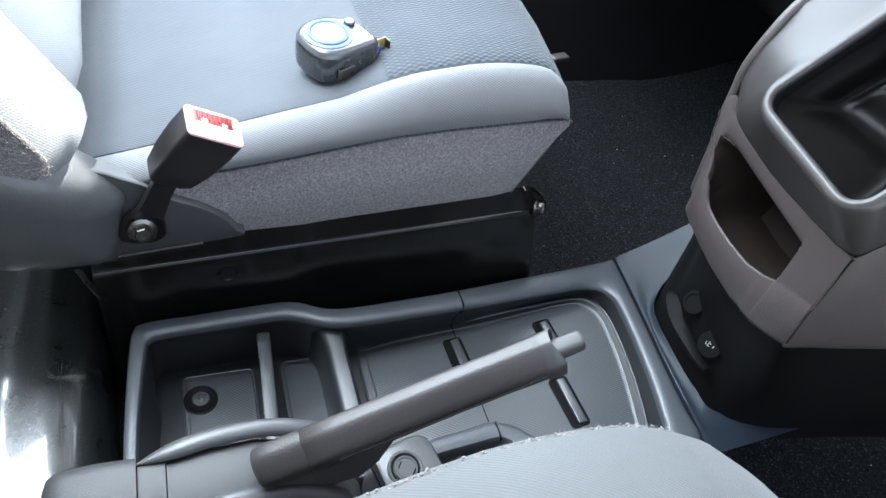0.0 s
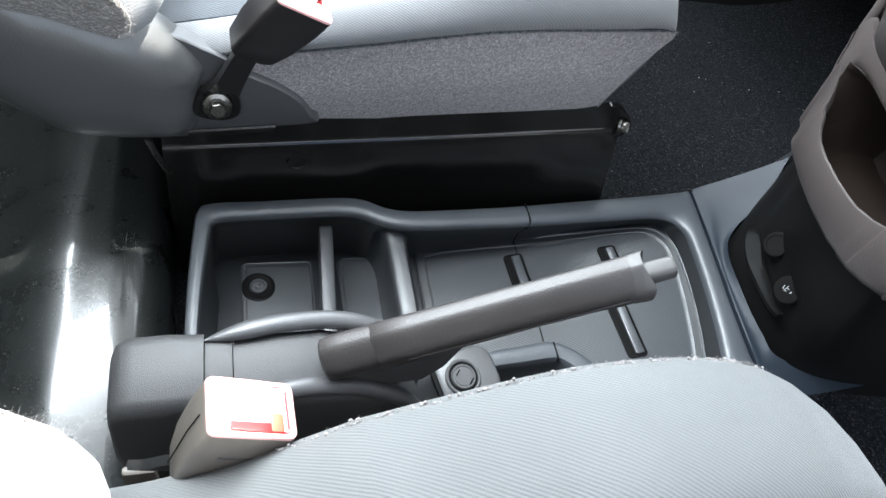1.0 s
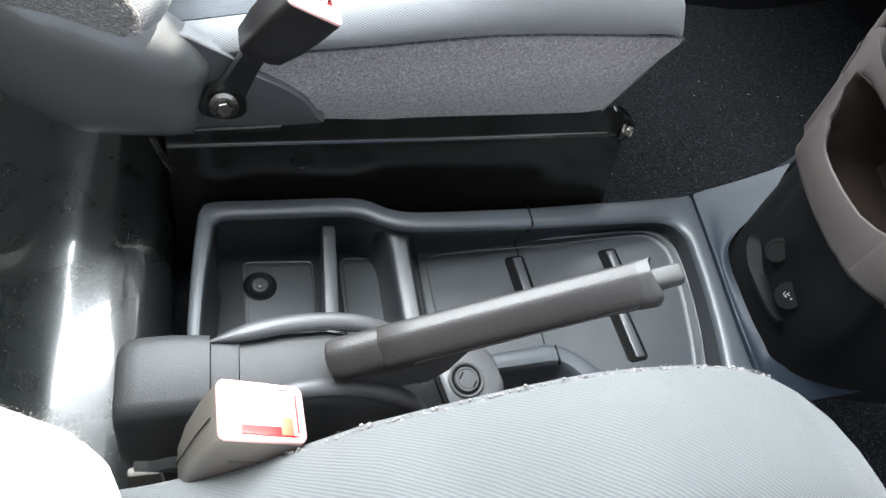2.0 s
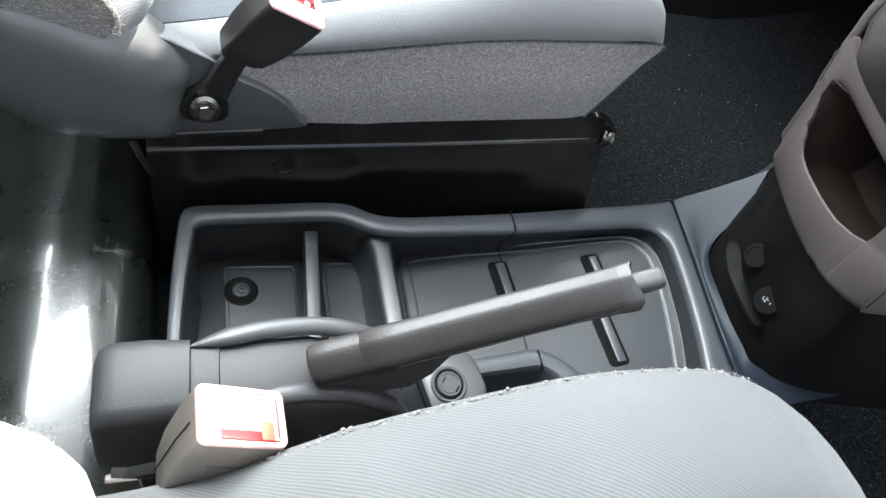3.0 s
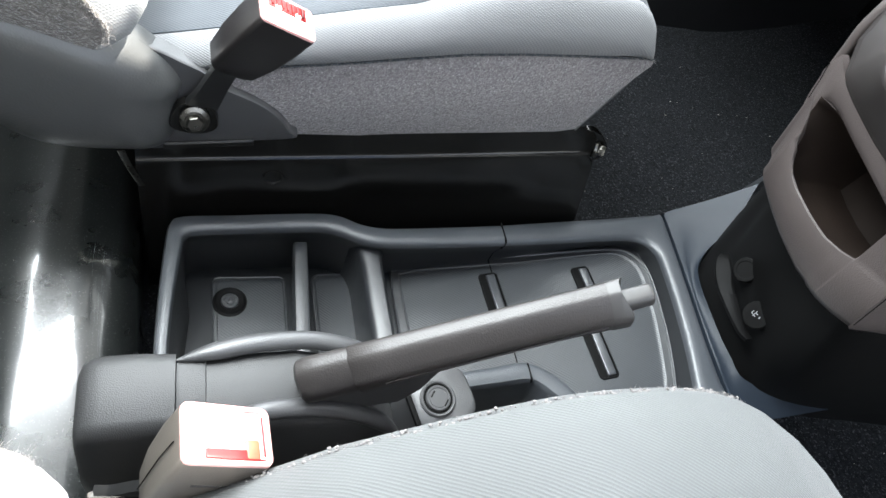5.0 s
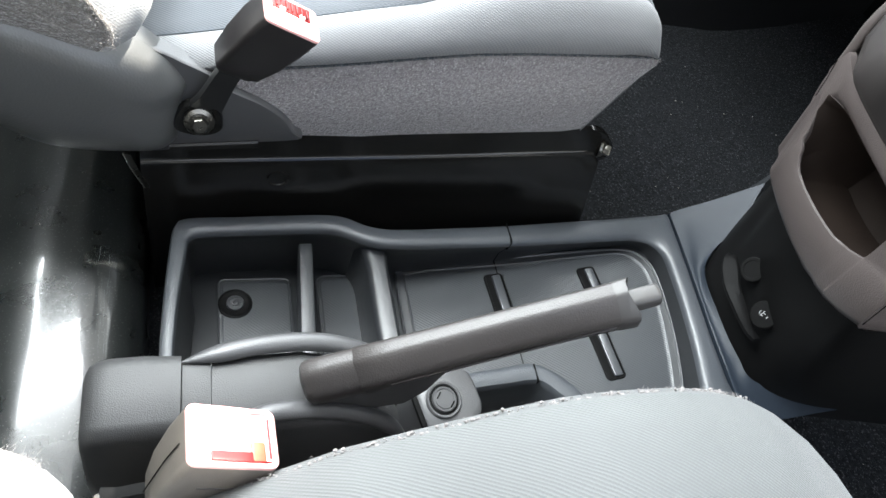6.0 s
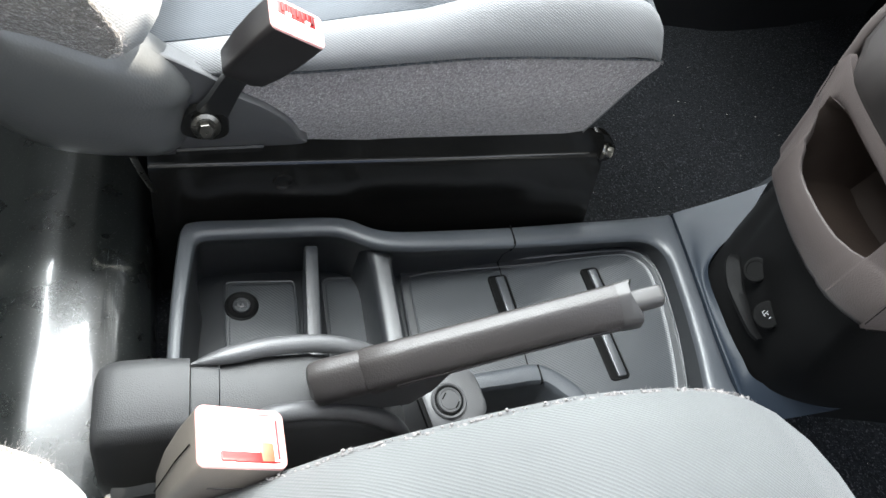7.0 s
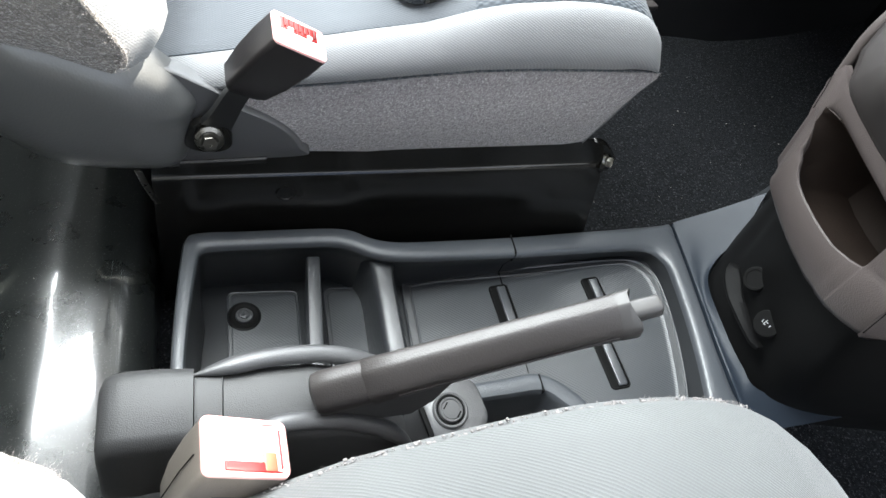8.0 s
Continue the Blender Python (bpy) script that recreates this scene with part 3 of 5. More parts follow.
part("tray_mat", loft([tray_ring(0.001, 0.0098), tray_ring(0.0038, 0.0098), tray_ring(0.0046, 0.0104), tray_ring(0.0046, 0.0112), tray_ring(0.0040, 0.0120), tray_ring(0.0040, 0.016)]), RUBBER_MAT, console, "black ribbed rubber tray mat")


def slot(x, y0, y1, skew):
    """A raised-edged slot across the tray mat, with a dark well and a smooth lug at its far end."""
    m = Matrix.Translation((x, (y0 + y1) / 2, tray_z(x) + 0.0045)) @ pose(0, 0, 0, 0, -8.2, skew)
    w, h = 0.0100, (y1 - y0) / 2
    def ring(e, z):
        pts = []
        for k in range(24):
            a = 2 * math.pi * k / 24
            cx = (w - 0.004) * (1 if math.cos(a) > 0 else -1)
            cy = (h - 0.004) * (1 if math.sin(a) > 0 else -1)
            pts.append(m @ Vector((cx + (0.004 + e) * math.cos(a), cy + (0.004 + e) * math.sin(a), z)))
        return pts
    s = part("slot", loft([ring(0.001, -0.002), ring(0.001, 0.0006), ring(0.0003, 0.0012), ring(-0.0008, 0.0012), ring(-0.0012, 0.0004)], caps=False), PLASTIC_DEEP, console, "narrow slot with a dark raised lip")
    # Shallow black plate standing in for the shade down the slot.
    part("well", loft([ring(-0.001, -0.0006), ring(-0.0012, 0.0005)]), GAP, s)
    part("lug", block(0.0098, 2 * h - 0.0042, 0.0036, m @ Matrix.Translation((0.0026, 0.0, 0.0012)), 0.0014), LUG_PLASTIC, s, "smooth shiny lug")


slot(0.2655, 0.345, 0.3985, 2.5)
slot(0.3720, 0.350, 0.3955, 3.5)
slot(0.3600, 0.2615, 0.320, 3.0)

# seams across rim and tray
part("joint", box(0.2697, 0.2712, 0.4062, 0.4295, 0.19, 0.2062, 0), GAP, console, smooth=False)
part("joint", grid([[(x, y, z) for y, z in ((0.4048, 0.2055), (0.4044, 0.197), (0.4072, 0.192), (0.4160, 0.170), (0.4172, 0.150))] for x in (0.2699, 0.2711)]), GAP, console, smooth=False)
bm = loft([[(0.2700, 0.262, tray_z(0.27)), (0.2711, 0.262, tray_z(0.27)), (0.2711, 0.421, tray_z(0.27)), (0.2700, 0.421, tray_z(0.27))],
           [(0.2700, 0.262, tray_z(0.27) + 0.0046), (0.2711, 0.262, tray_z(0.27) + 0.0046), (0.2711, 0.421, tray_z(0.27) + 0.0046), (0.2700, 0.421, tray_z(0.27) + 0.0046)]])
part("joint", bm, GAP, console, smooth=False)
part("joint", box(0.2530, 0.2543, 0.2482, 0.2655, 0.19, 0.2062, 0), GAP, console, smooth=False)

# recessed fixing in the bin floor
rec = Matrix.Translation((-0.003, 0.390, 0.1222))
r = part("fixing_recess", turned([(0.0165, -0.001), (0.0165, 0.0012), (0.0150, 0.0018), (0.0138, 0.0010), (0.0130, 0.0006), (0.012, 0.0004)], rec), PLASTIC_DEEP, console, "round recessed fixing")
part("plug", turned([(0.0085, 0.000), (0.0085, 0.0022), (0.0078, 0.0030), (0.0060, 0.0030), (0.0056, 0.0020), (0.0040, 0.0020), (0.0037, 0.0032), (0.002, 0.0034), (0.001, 0.0026)], rec), PLASTIC, r)

# front trim: broad lip that runs into the black panel and wing
seam = [(0.4895, 0.4515, 0.203), (0.487, 0.430, 0.2035), (0.481, 0.380, 0.204), (0.475, 0.335, 0.204), (0.4685, 0.285, 0.204), (0.464, 0.240, 0.204), (0.4605, 0.205, 0.203), (0.45, 0.19, 0.20)]
edge = [(0.575, 0.442, 0.270), (0.545, 0.408, 0.236), (0.510, 0.385, 0.215), (0.489, 0.358, 0.2105), (0.4825, 0.310, 0.209), (0.482, 0.260, 0.2075), (0.495, 0.2265, 0.2065), (0.60, 0.196, 0.203)]
sa, sb = spline(seam, 60), spline(edge, 60)
rows = []
for a, b in zip(sa, sb):
    row = [(a[0] + 0.001, a[1], 0.10)]
    for k in range(9):
        f = k / 8
        p = a * (1 - f) + b * f
        row.append((p[0] + 0.0008 * (1 - f), p[1], p[2] - 0.003 * math.sin(math.pi * f) + (0.0005 if k else -0.001)))
    row.append((b[0] + 0.003, b[1], b[2] - 0.004))
    row.append((b[0] + 0.006, b[1], b[2] - 0.03))
    rows.append(row)
part("front_trim", grid(rows), LIP_PLASTIC, console, "smooth black lip running up to the dash")
# wing wall on the far side
wing_top = spline([(0.4895, 0.4515, 0.203), (0.52, 0.455, 0.2035), (0.548, 0.456, 0.212), (0.572, 0.456, 0.234), (0.59, 0.4555, 0.272), (0.60, 0.452, 0.33)], 30)
wing_in = spline([(0.4895, 0.4500, 0.2035), (0.515, 0.449, 0.2045), (0.540, 0.446, 0.214), (0.560, 0.444, 0.236), (0.575, 0.442, 0.272), (0.585, 0.44, 0.33)], 30)
part("wing", grid([[(a[0], a[1] + 0.004, 0.06), (a[0], a[1] + 0.001, a[2] - 0.006), tuple(a), tuple(b), (b[0] + 0.003, b[1] - 0.002, b[2] - 0.02)] for a, b in zip(wing_top, wing_in)]), PLASTIC, console)
settle(console)

# ---------------------------------------------------------------- handbrake
brake = thing("handbrake", (0.0, 0.20, 0.10), "raised handbrake lever in a grained plastic housing", "handbrake")
# housing: stations along x of the rounded cover
STAT = [  # x, top z, far y, near y
    (-0.1005, 0.262, 0.2290, 0.190), (-0.1002, 0.292, 0.2315, 0.188), (-0.0990, 0.3065, 0.2340, 0.186), (-0.0960, 0.3142, 0.2360, 0.185), (-0.091, 0.3180, 0.2372, 0.1845), (-0.084, 0.3196, 0.2378, 0.184), (-0.066, 0.3205, 0.238, 0.184), (-0.044, 0.320, 0.237, 0.185),
]


def hump(stations, name, mat, label="", radius=0.010):
    rows = []
    for x, zt, yf, yn in stations:
        pts = [(yf + 0.012, 0.12), (yf + 0.005, zt - 0.05), (yf, zt - radius)]
        for k in range(1, 6):
            a = radians(18 * k)
            pts.append((yf - radius + radius * math.cos(a), zt - radius + radius * math.sin(a)))
        for k in range(1, 6):
            a = radians(90 + 18 * k)
            pts.append((yn + radius + radius * math.cos(a), zt - radius - 0.006 + (radius + 0.004) * math.sin(a)))
        pts += [(yn - 0.006, zt - 0.045), (yn - 0.014, zt - 0.09), (yn - 0.018, 0.12)]
        back = 0.32 * min(1.0, max(0.0, (-0.06 - x) / 0.03))
        rows.append([(x + back * max(0.0, zt - 0.055 - z), y, z) for y, z in pts])
    bm = loft(rows)
    return part(name, bm, mat, brake, label)


hump(STAT, "rear_cover", HOUSING, "grained rear block of the housing", 0.012)
ST2 = [(-0.0435, 0.3165, 0.2345, 0.187), (-0.036, 0.3165, 0.235, 0.186), (-0.027, 0.3160, 0.2355, 0.185)]
hump(ST2, "cover_band", HOUSING, "smooth band of the housing")
ST3 = [(-0.0262, 0.315, 0.234, 0.187), (0.0, 0.3165, 0.236, 0.185), (0.03, 0.316, 0.237, 0.185), (0.055, 0.310, 0.235, 0.1855), (0.075, 0.298, 0.231, 0.186), (0.092, 0.280, 0.225, 0.187), (0.104, 0.258, 0.218, 0.188), (0.11, 0.23, 0.212, 0.190)]
hump(ST3, "lever_panel", HOUSING, "smooth panel round the lever")


def ridge(points, w, h, name, label=""):
    """A rounded bead along a line."""
    c = [Vector(p) for p in spline(points, 48)]
    rings = []
    for i, p in enumerate(c):
        d = (c[min(i + 1, 47)] - c[max(i - 1, 0)]).normalized()
        s = d.cross(Vector((0, 0, 1))).normalized()
        u = s.cross(d)
        k = math.sin(math.pi * min(1, max(0.06, min(i, 47 - i) / 10)) / 2)
        rings.append([p + s * w * k * math.cos(a) + u * h * k * math.sin(a) for a in [2 * math.pi * j / 12 for j in range(12)]])
    return part(name, loft(rings), COVER_PLASTIC, brake, label)


ridge([(-0.046, 0.2290, 0.3165), (-0.02, 0.2335, 0.319), (0.005, 0.2370, 0.3205), (0.035, 0.2385, 0.319), (0.06, 0.237, 0.313), (0.085, 0.233, 0.300), (0.10, 0.226, 0.283)], 0.0066, 0.0048, "far_lip", "raised curved lip")
ridge([(-0.020, 0.1885, 0.3135), (0.008, 0.1925, 0.3155), (0.035, 0.1940, 0.3125), (0.06, 0.1930, 0.3045), (0.085, 0.1900, 0.290), (0.107, 0.1865, 0.262)], 0.0065, 0.0055, "near_lip", "raised curved lip")

# lever
A, B = Vector((0.022, 0.206, 0.329)), Vector((0.2165, 0.206, 0.4185))
ax = (B - A).normalized()
sd = Vector((0, 1, 0)) - ax * ax.y
sd.normalize()
upv = ax.cross(sd).normalized()
if upv.z < 0:
    upv = -upv


def oval(c, w, h, n=28, sq=2.6):
    out = []
    for k in range(n):
        a = 2 * math.pi * k / n
        ca, sa_ = math.cos(a), math.sin(a)
        out.append(c + sd * w * math.copysign(abs(ca) ** (2 / sq), ca) + upv * h * math.copysign(abs(sa_) ** (2 / sq), sa_))
    return out


L = (B - A).length
HEX = [(-0.0030, 0.0116), (0.0066, 0.0112), (0.0112, 0.0035), (0.0100, -0.0180), (-0.0112, -0.0205), (-0.0152, -0.0010)]


def facet(c, k=1.0, r=0.26):
    """A six-sided lever section with rounded corners."""
    out = []
    for i in range(6):
        p, q, n = (np.array(HEX[j % 6]) for j in (i - 1, i, i + 1))
        a, b = q + (p - q) * r, q + (n - q) * r
        for f in (0, 0.33, 0.67, 1):
            v = (a * (1 - f) ** 2 + 2 * q * f * (1 - f) + b * f * f) * k
            out.append(c + sd * v[0] + upv * v[1])
    return out


grip = []
for f, k, r, d in [(0.185, 0.95, 0.22, 0), (0.19, 1.02, 0.20, 0), (0.30, 1.01, 0.28, 0), (0.45, 0.99, 0.28, 0.0003), (0.65, 0.975, 0.28, 0.0006), (0.82, 0.98, 0.27, 0.0004), (0.90, 1.0, 0.25, 0.0), (0.955, 1.01, 0.22, 0)]:
    grip.append(facet(A + ax * L * f + upv * d, k, r))
part("grip", loft(grip), LEVER_PLASTIC, brake, "brown-grey moulded grip", True, 50)
root = [facet(A + ax * L * f + upv * d, k, 0.34) for f, k, d in [(0.020, 0.70, -0.004), (0.024, 0.84, -0.003), (0.034, 0.96, -0.001), (0.06, 1.0, 0), (0.1, 1.0, 0), (0.188, 0.985, 0)]]
part("root_sleeve", loft(root), LEVER_PLASTIC, brake)
# skirt below the lever down into the housing
sk = []
for f, dep, w in [(0.05, 0.020, 0.0095), (0.12, 0.030, 0.010), (0.25, 0.050, 0.010), (0.38, 0.060, 0.0095), (0.44, 0.048, 0.009), (0.50, 0.016, 0.007)]:
    c = A + ax * L * f
    sk.append([c + sd * w + upv * -0.004, c + sd * w * 0.95 - Vector((0, 0, dep)), c - sd * w * 0.95 - Vector((0, 0, dep)), c - sd * w + upv * -0.004])
part("skirt", loft(sk), COVER_PLASTIC, brake)


def cap_ring(f, k, r, hollow=0.0):
    """A section of the end cap; hollow draws its upper and lower middle back."""
    c = A + ax * L * f
    return [p - ax * hollow * max(0.0, 1 - ((p - c).dot(sd) / 0.0098) ** 2) for p in facet(c, k, r)]


cap = [cap_ring(0.940, 1.000, 0.22), cap_ring(0.946, 1.025, 0.2), cap_ring(0.970, 1.04, 0.18), cap_ring(0.990, 1.055, 0.17, 0.003), cap_ring(0.998, 1.04, 0.17, 0.0050), cap_ring(1.000, 0.97, 0.18, 0.0058), cap_ring(0.994, 0.86, 0.2, 0.0055), cap_ring(0.972, 0.76, 0.25, 0.002)]
part("end_cap", loft(cap), CAP_PLASTIC, brake, "pale end cap", True, 55)
btn = A + ax * L - upv * 0.0045 - sd * 0.0006
part("button", loft([oval(btn + ax * d, w, w * 0.98, 28, 3.4) for d, w in [(-0.012, 0.0066), (0.0135, 0.0062), (0.0155, 0.0058), (0.0164, 0.0048)]]), CAP_PLASTIC, brake, "rounded release button")
# thumb groove line along the grip
groove = [A + ax * L * f - upv * 0.0075 - sd * 0.0142 for f in np.linspace(0.27, 0.93, 12)]
part("flash_line", loft([[p + upv * 0.0008 * math.cos(a) + sd * 0.0008 * math.sin(a) for a in [math.pi * j / 3 for j in range(6)]] for p in groove]), LEVER_PLASTIC, brake)
settle(brake)

# ---------------------------------------------------------------- power outlet
outlet = thing("power_outlet", (0.15, 0.22, 0.12), "round capped power socket in a grey-black moulded block", "power outlet")
on = Vector((0.04, -0.16, 0.985)).normalized()
om = Matrix.Translation((0.1460, 0.2215, 0.2440)) @ on.to_track_quat("Z", "Y").to_matrix().to_4x4()
bl = []
for d, s in [(-0.12, 1.02), (-0.005, 1.0), (-0.0015, 0.975), (0.0, 0.91)]:
    bl.append([om @ Vector((math.copysign(abs(math.cos(a)) ** 0.55, math.cos(a)) * 0.0270 * s + 0.0050, math.copysign(abs(math.sin(a)) ** 0.55, math.sin(a)) * 0.0235 * s, d)) for a in [2 * math.pi * k / 40 for k in range(40)]])
part("mount_block", loft(bl), COVER_PLASTIC, outlet)
# Black bar standing in for the shade in an open slit.
part("slit", block(0.0042, 0.0300, 0.004, om @ Matrix.Translation((-0.0222, 0.0, -0.0008)), 0.0008), GAP, outlet, "black bar for the shaded slit beside the socket")
part("ring", turned([(0.0148, -0.001), (0.0148, 0.0018), (0.0138, 0.0028), (0.0126, 0.0026), (0.0120, 0.0012), (0.0116, 0.0010)], om, 40), COVER_PLASTIC, outlet)
part("groove", turned([(0.0124, 0.0), (0.0124, 0.0016), (0.0060, 0.0016)], om, 40), GAP, outlet, "dark groove round the cap")
part("cap", turned([(0.0102, 0.0), (0.0102, 0.0028), (0.0096, 0.0036), (0.0085, 0.0036), (0.0078, 0.0030), (0.0074, 0.0034), (0.003, 0.0036)], om, 40), COVER_PLASTIC, outlet)
part("cap_line", box(-0.0030, 0.0030, 0.0050, 0.0060, 0.0034, 0.0040, 0), GAP, outlet)
part("cap_line", box(-0.0030, 0.0030, -0.0078, -0.0068, 0.0034, 0.0040, 0), GAP, outlet)
settle(outlet)
for c in outlet.children:
    if c.name.startswith("cap_line"):
        c.matrix_basis = om @ pose(0, 0, 0, 0, 0, 40)

# ---------------------------------------------------------------- seats
SEAM = [(-0.12, 0.350), (-0.07, 0.358), (0.0, 0.369), (0.045, 0.3765), (0.084, 0.384), (0.128, 0.3935), (0.174, 0.4028), (0.222, 0.409), (0.273, 0.4135), (0.336, 0.4185)]
TOP = [(-0.12, 0.365), (-0.073, 0.3723), (-0.043, 0.3798), (-0.014, 0.3877), (0.011, 0.396), (0.045, 0.4069), (0.083, 0.418), (0.127, 0.430), (0.163, 0.4455), (0.1915, 0.4552), (0.238, 0.4638), (0.2635, 0.4655), (0.29, 0.4645), (0.305, 0.462)]
FOOT = [(-0.12, 0.285), (0.055, 0.2955), (0.10, 0.2965), (0.13, 0.3015), (0.18, 0.307), (0.236, 0.3127), (0.294, 0.3193), (0.3145, 0.327)]
FRONT = [(0.316, 0.4585, 0.418), (0.327, 0.451, 0.4185), (0.336, 0.442, 0.4185), (0.341, 0.431, 0.418), (0.3445, 0.419, 0.4165), (0.342, 0.403, 0.402), (0.333, 0.378, 0.377), (0.320, 0.348, 0.347), (0.3105, 0.326, 0.325)]
SEC = [(0.447, 0.0), (0.4425, 0.16), (0.4415, 0.34), (0.4430, 0.52), (0.4463, 0.70), (0.4510, 0.87), (0.4565, 0.97), (0.4625, 1.0), (0.4672, 0.97), (0.4700, 0.90), (0.4735, 0.955), (0.484, 0.985), (0.52, 0.96), (0.58, 0.86), (0.665, 0.80)]
SEC_F = [(0.447, 0.0), (0.4425, 0.16), (0.4415, 0.34), (0.4435, 0.52), (0.449, 0.72), (0.4575, 0.90), (0.466, 0.985), (0.4745, 1.0), (0.4800, 0.965), (0.4830, 0.90)]
GROOVE = 9
MIDY = 0.665


# the driver cushion, in its own mirrored place
TOP_N = [(-0.12, 0.372), (-0.07, 0.380), (-0.03, 0.396), (0.0, 0.415), (0.03, 0.438), (0.055, 0.450), (0.08, 0.461), (0.10, 0.469), (0.13, 0.478), (0.155, 0.480), (0.185, 0.4785), (0.21, 0.473), (0.235, 0.462), (0.26, 0.446), (0.28, 0.4325), (0.30, 0.415), (0.32, 0.396), (0.34, 0.377)]
SEAM_N = [(x, z - 0.052) for x, z in TOP_N]
FRONT_N = [(0.349, 0.366, 0.318), (0.357, 0.352, 0.310), (0.363, 0.338, 0.306), (0.366, 0.325, 0.305), (0.367, 0.314, 0.305), (0.366, 0.308, 0.304), (0.359, 0.305, 0.303), (0.349, 0.301, 0.300), (0.340, 0.296, 0.295)]
SEC_N = [(y if y < 0.447 else 0.447 + (y - 0.447) * 2.1, k) for y, k in SEC_F] + [(0.53, 0.955), (0.55, 0.99), (0.58, 0.93), (0.62, 0.84), (0.665, 0.80)]


def seat_rows(near):
    tops, seams, front, profile = (TOP_N, SEAM_N, FRONT_N, SEC_N) if near else (TOP, SEAM, FRONT, SEC)
    st = [(x, interp(x, tops), interp(x, seams)) for x in np.linspace(-0.12, 0.34 if near else 0.305, 44)] + front
    rows = []
    for x, top, sm in st:
        sec = profile + [(2 * MIDY - y, k) for y, k in reversed(profile[:-1])]
        w = min(1, max(0, (x - 0.16) / 0.17))
        if top - sm < 0.003:
            w *= 0.9
        row = []
        for y, k in sec:
            b = max(0.0, 1 - ((y - MIDY) / 0.222) ** 2)
            if top - sm < 0.003:
                y = min(max(y, 0.4492), 2 * MIDY - 0.4492)
            corner = max(0.0, 1 - min(abs(y - 0.442), abs(2 * MIDY - 0.442 - y)) / 0.035)
            row.append((x + 0.030 * b ** 1.8 * w - 0.004 * corner ** 2 * w * w, y, sm + (top - sm) * k))
        rows.append(row)
    return rows


def make_seat(name, label, place, near=False):
    """A front seat: cushion with piped bolsters, felt sides, backrest and black steel base."""
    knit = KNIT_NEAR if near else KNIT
    seat = thing(name, place, label, "car seat", "front seats")
    rows = seat_rows(near)
    n = len(rows[0])
    split = next(i for i, r in enumerate(rows) if r[0][0] > 0.160)
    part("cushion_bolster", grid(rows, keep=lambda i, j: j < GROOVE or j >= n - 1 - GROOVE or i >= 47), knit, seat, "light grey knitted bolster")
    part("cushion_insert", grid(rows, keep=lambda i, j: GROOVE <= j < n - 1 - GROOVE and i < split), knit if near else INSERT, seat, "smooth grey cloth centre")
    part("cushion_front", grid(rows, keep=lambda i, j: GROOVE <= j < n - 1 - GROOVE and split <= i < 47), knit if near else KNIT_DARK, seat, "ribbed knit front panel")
    # felt side panels and their piping
    for side in (0, 1):
        fl = lambda y: 2 * MIDY - y if side else y
        pr = []
        for x in np.linspace(-0.12, 0.34 if near else 0.3455, 60):
            top = interp(x, SEAM_N if near else SEAM) - 0.0008
            foot = 0.28 if near else interp(x, FOOT) if x < 0.3145 else 0.327 + (x - 0.3145) / 0.0335 * 0.085
            w = min(1, max(0, (x - 0.16) / 0.17))
            row = []
            for k in range(9):
                f = k / 8
                z = foot + (top - foot) * f
                y = 0.4475 - 0.0035 * math.sin(math.pi * f) + 0.004 * (1 - f) ** 2
                row.append((x - 0.0028 * w * w, fl(y), z))
            pr.append(row)
        part("felt_side", grid(pr), FELT, seat, "fuzzy grey felt side panel")
        line = [Vector((r[-1][0], fl(0.4462), r[-1][2])) for r in pr[4:]]
        part("piping", loft([[p + Vector((0, 0.0010 * math.cos(a), 0.0010 * math.sin(a))) for a in [math.pi * j / 4 for j in range(8)]] for p in line]), KNIT_DARK, seat)
        line2 = [Vector((r[GROOVE if not side else n - 1 - GROOVE])) + Vector((0, 0, 0.0006)) for r in rows[:44]]
        part("seam_line", loft([[p + Vector((0, 0.0009 * math.cos(a), 0.0009 * math.sin(a))) for a in [math.pi * j / 3 for j in range(6)]] for p in line2]), KNIT_DARK, seat)
        if not side:
            fuzz("pilling", [p + Vector((0, -0.001, 0)) for p in line], (0, -1, -0.1), 2600, 0.0019, seat, 0.0013)
            if near:
                fuzz("pilled_edge", [Vector(r[3]).lerp(Vector(r[4]), 0.5) for r in rows[10:36]], (0, -1, 0.7), 1500, 0.0007, seat, 0.0010, 12, 300)
    # underside
    part("cushion_pan", box(-0.12, 0.285, 0.460, 2 * MIDY - 0.460, 0.275, 0.300, 0.006), PLASTIC_DEEP, seat)
    # backrest leans back
    u, f = Vector((-0.50, 0, 0.866)), Vector((0.866, 0, 0.50))
    o = Vector((-0.080, 0.034, 0.402)) if near else Vector((-0.066, 0, 0.430))
    sec = []
    for y, d in [(0.452, -0.14), (0.424, -0.13), (0.410, -0.10), (0.404, -0.06), (0.401, -0.03), (0.4005, -0.016), (0.404, -0.008), (0.412, -0.001), (0.426, 0.006), (0.445, 0.009), (0.462, 0.006), (0.474, -0.001), (0.478, -0.004), (0.484, -0.002), (0.52, 0.002), (0.60, -0.002), (0.665, -0.004)]:
        sec.append((y, d))
    full = sec + [(2 * MIDY - y, d) for y, d in reversed(sec[:-1])]
    m_ = len(full)
    br = []
    for s, k in [(-0.014, 0.55), (-0.010, 0.8), (-0.003, 0.94), (0.006, 1.0), (0.03, 1.0), (0.08, 1.0), (0.16, 1.01), (0.26, 1.0), (0.36, 0.97), (0.42, 0.92), (0.445, 0.8), (0.45, 0.6)]:
        lvl = max(0.0, 1 - max(0, s) / 0.30)
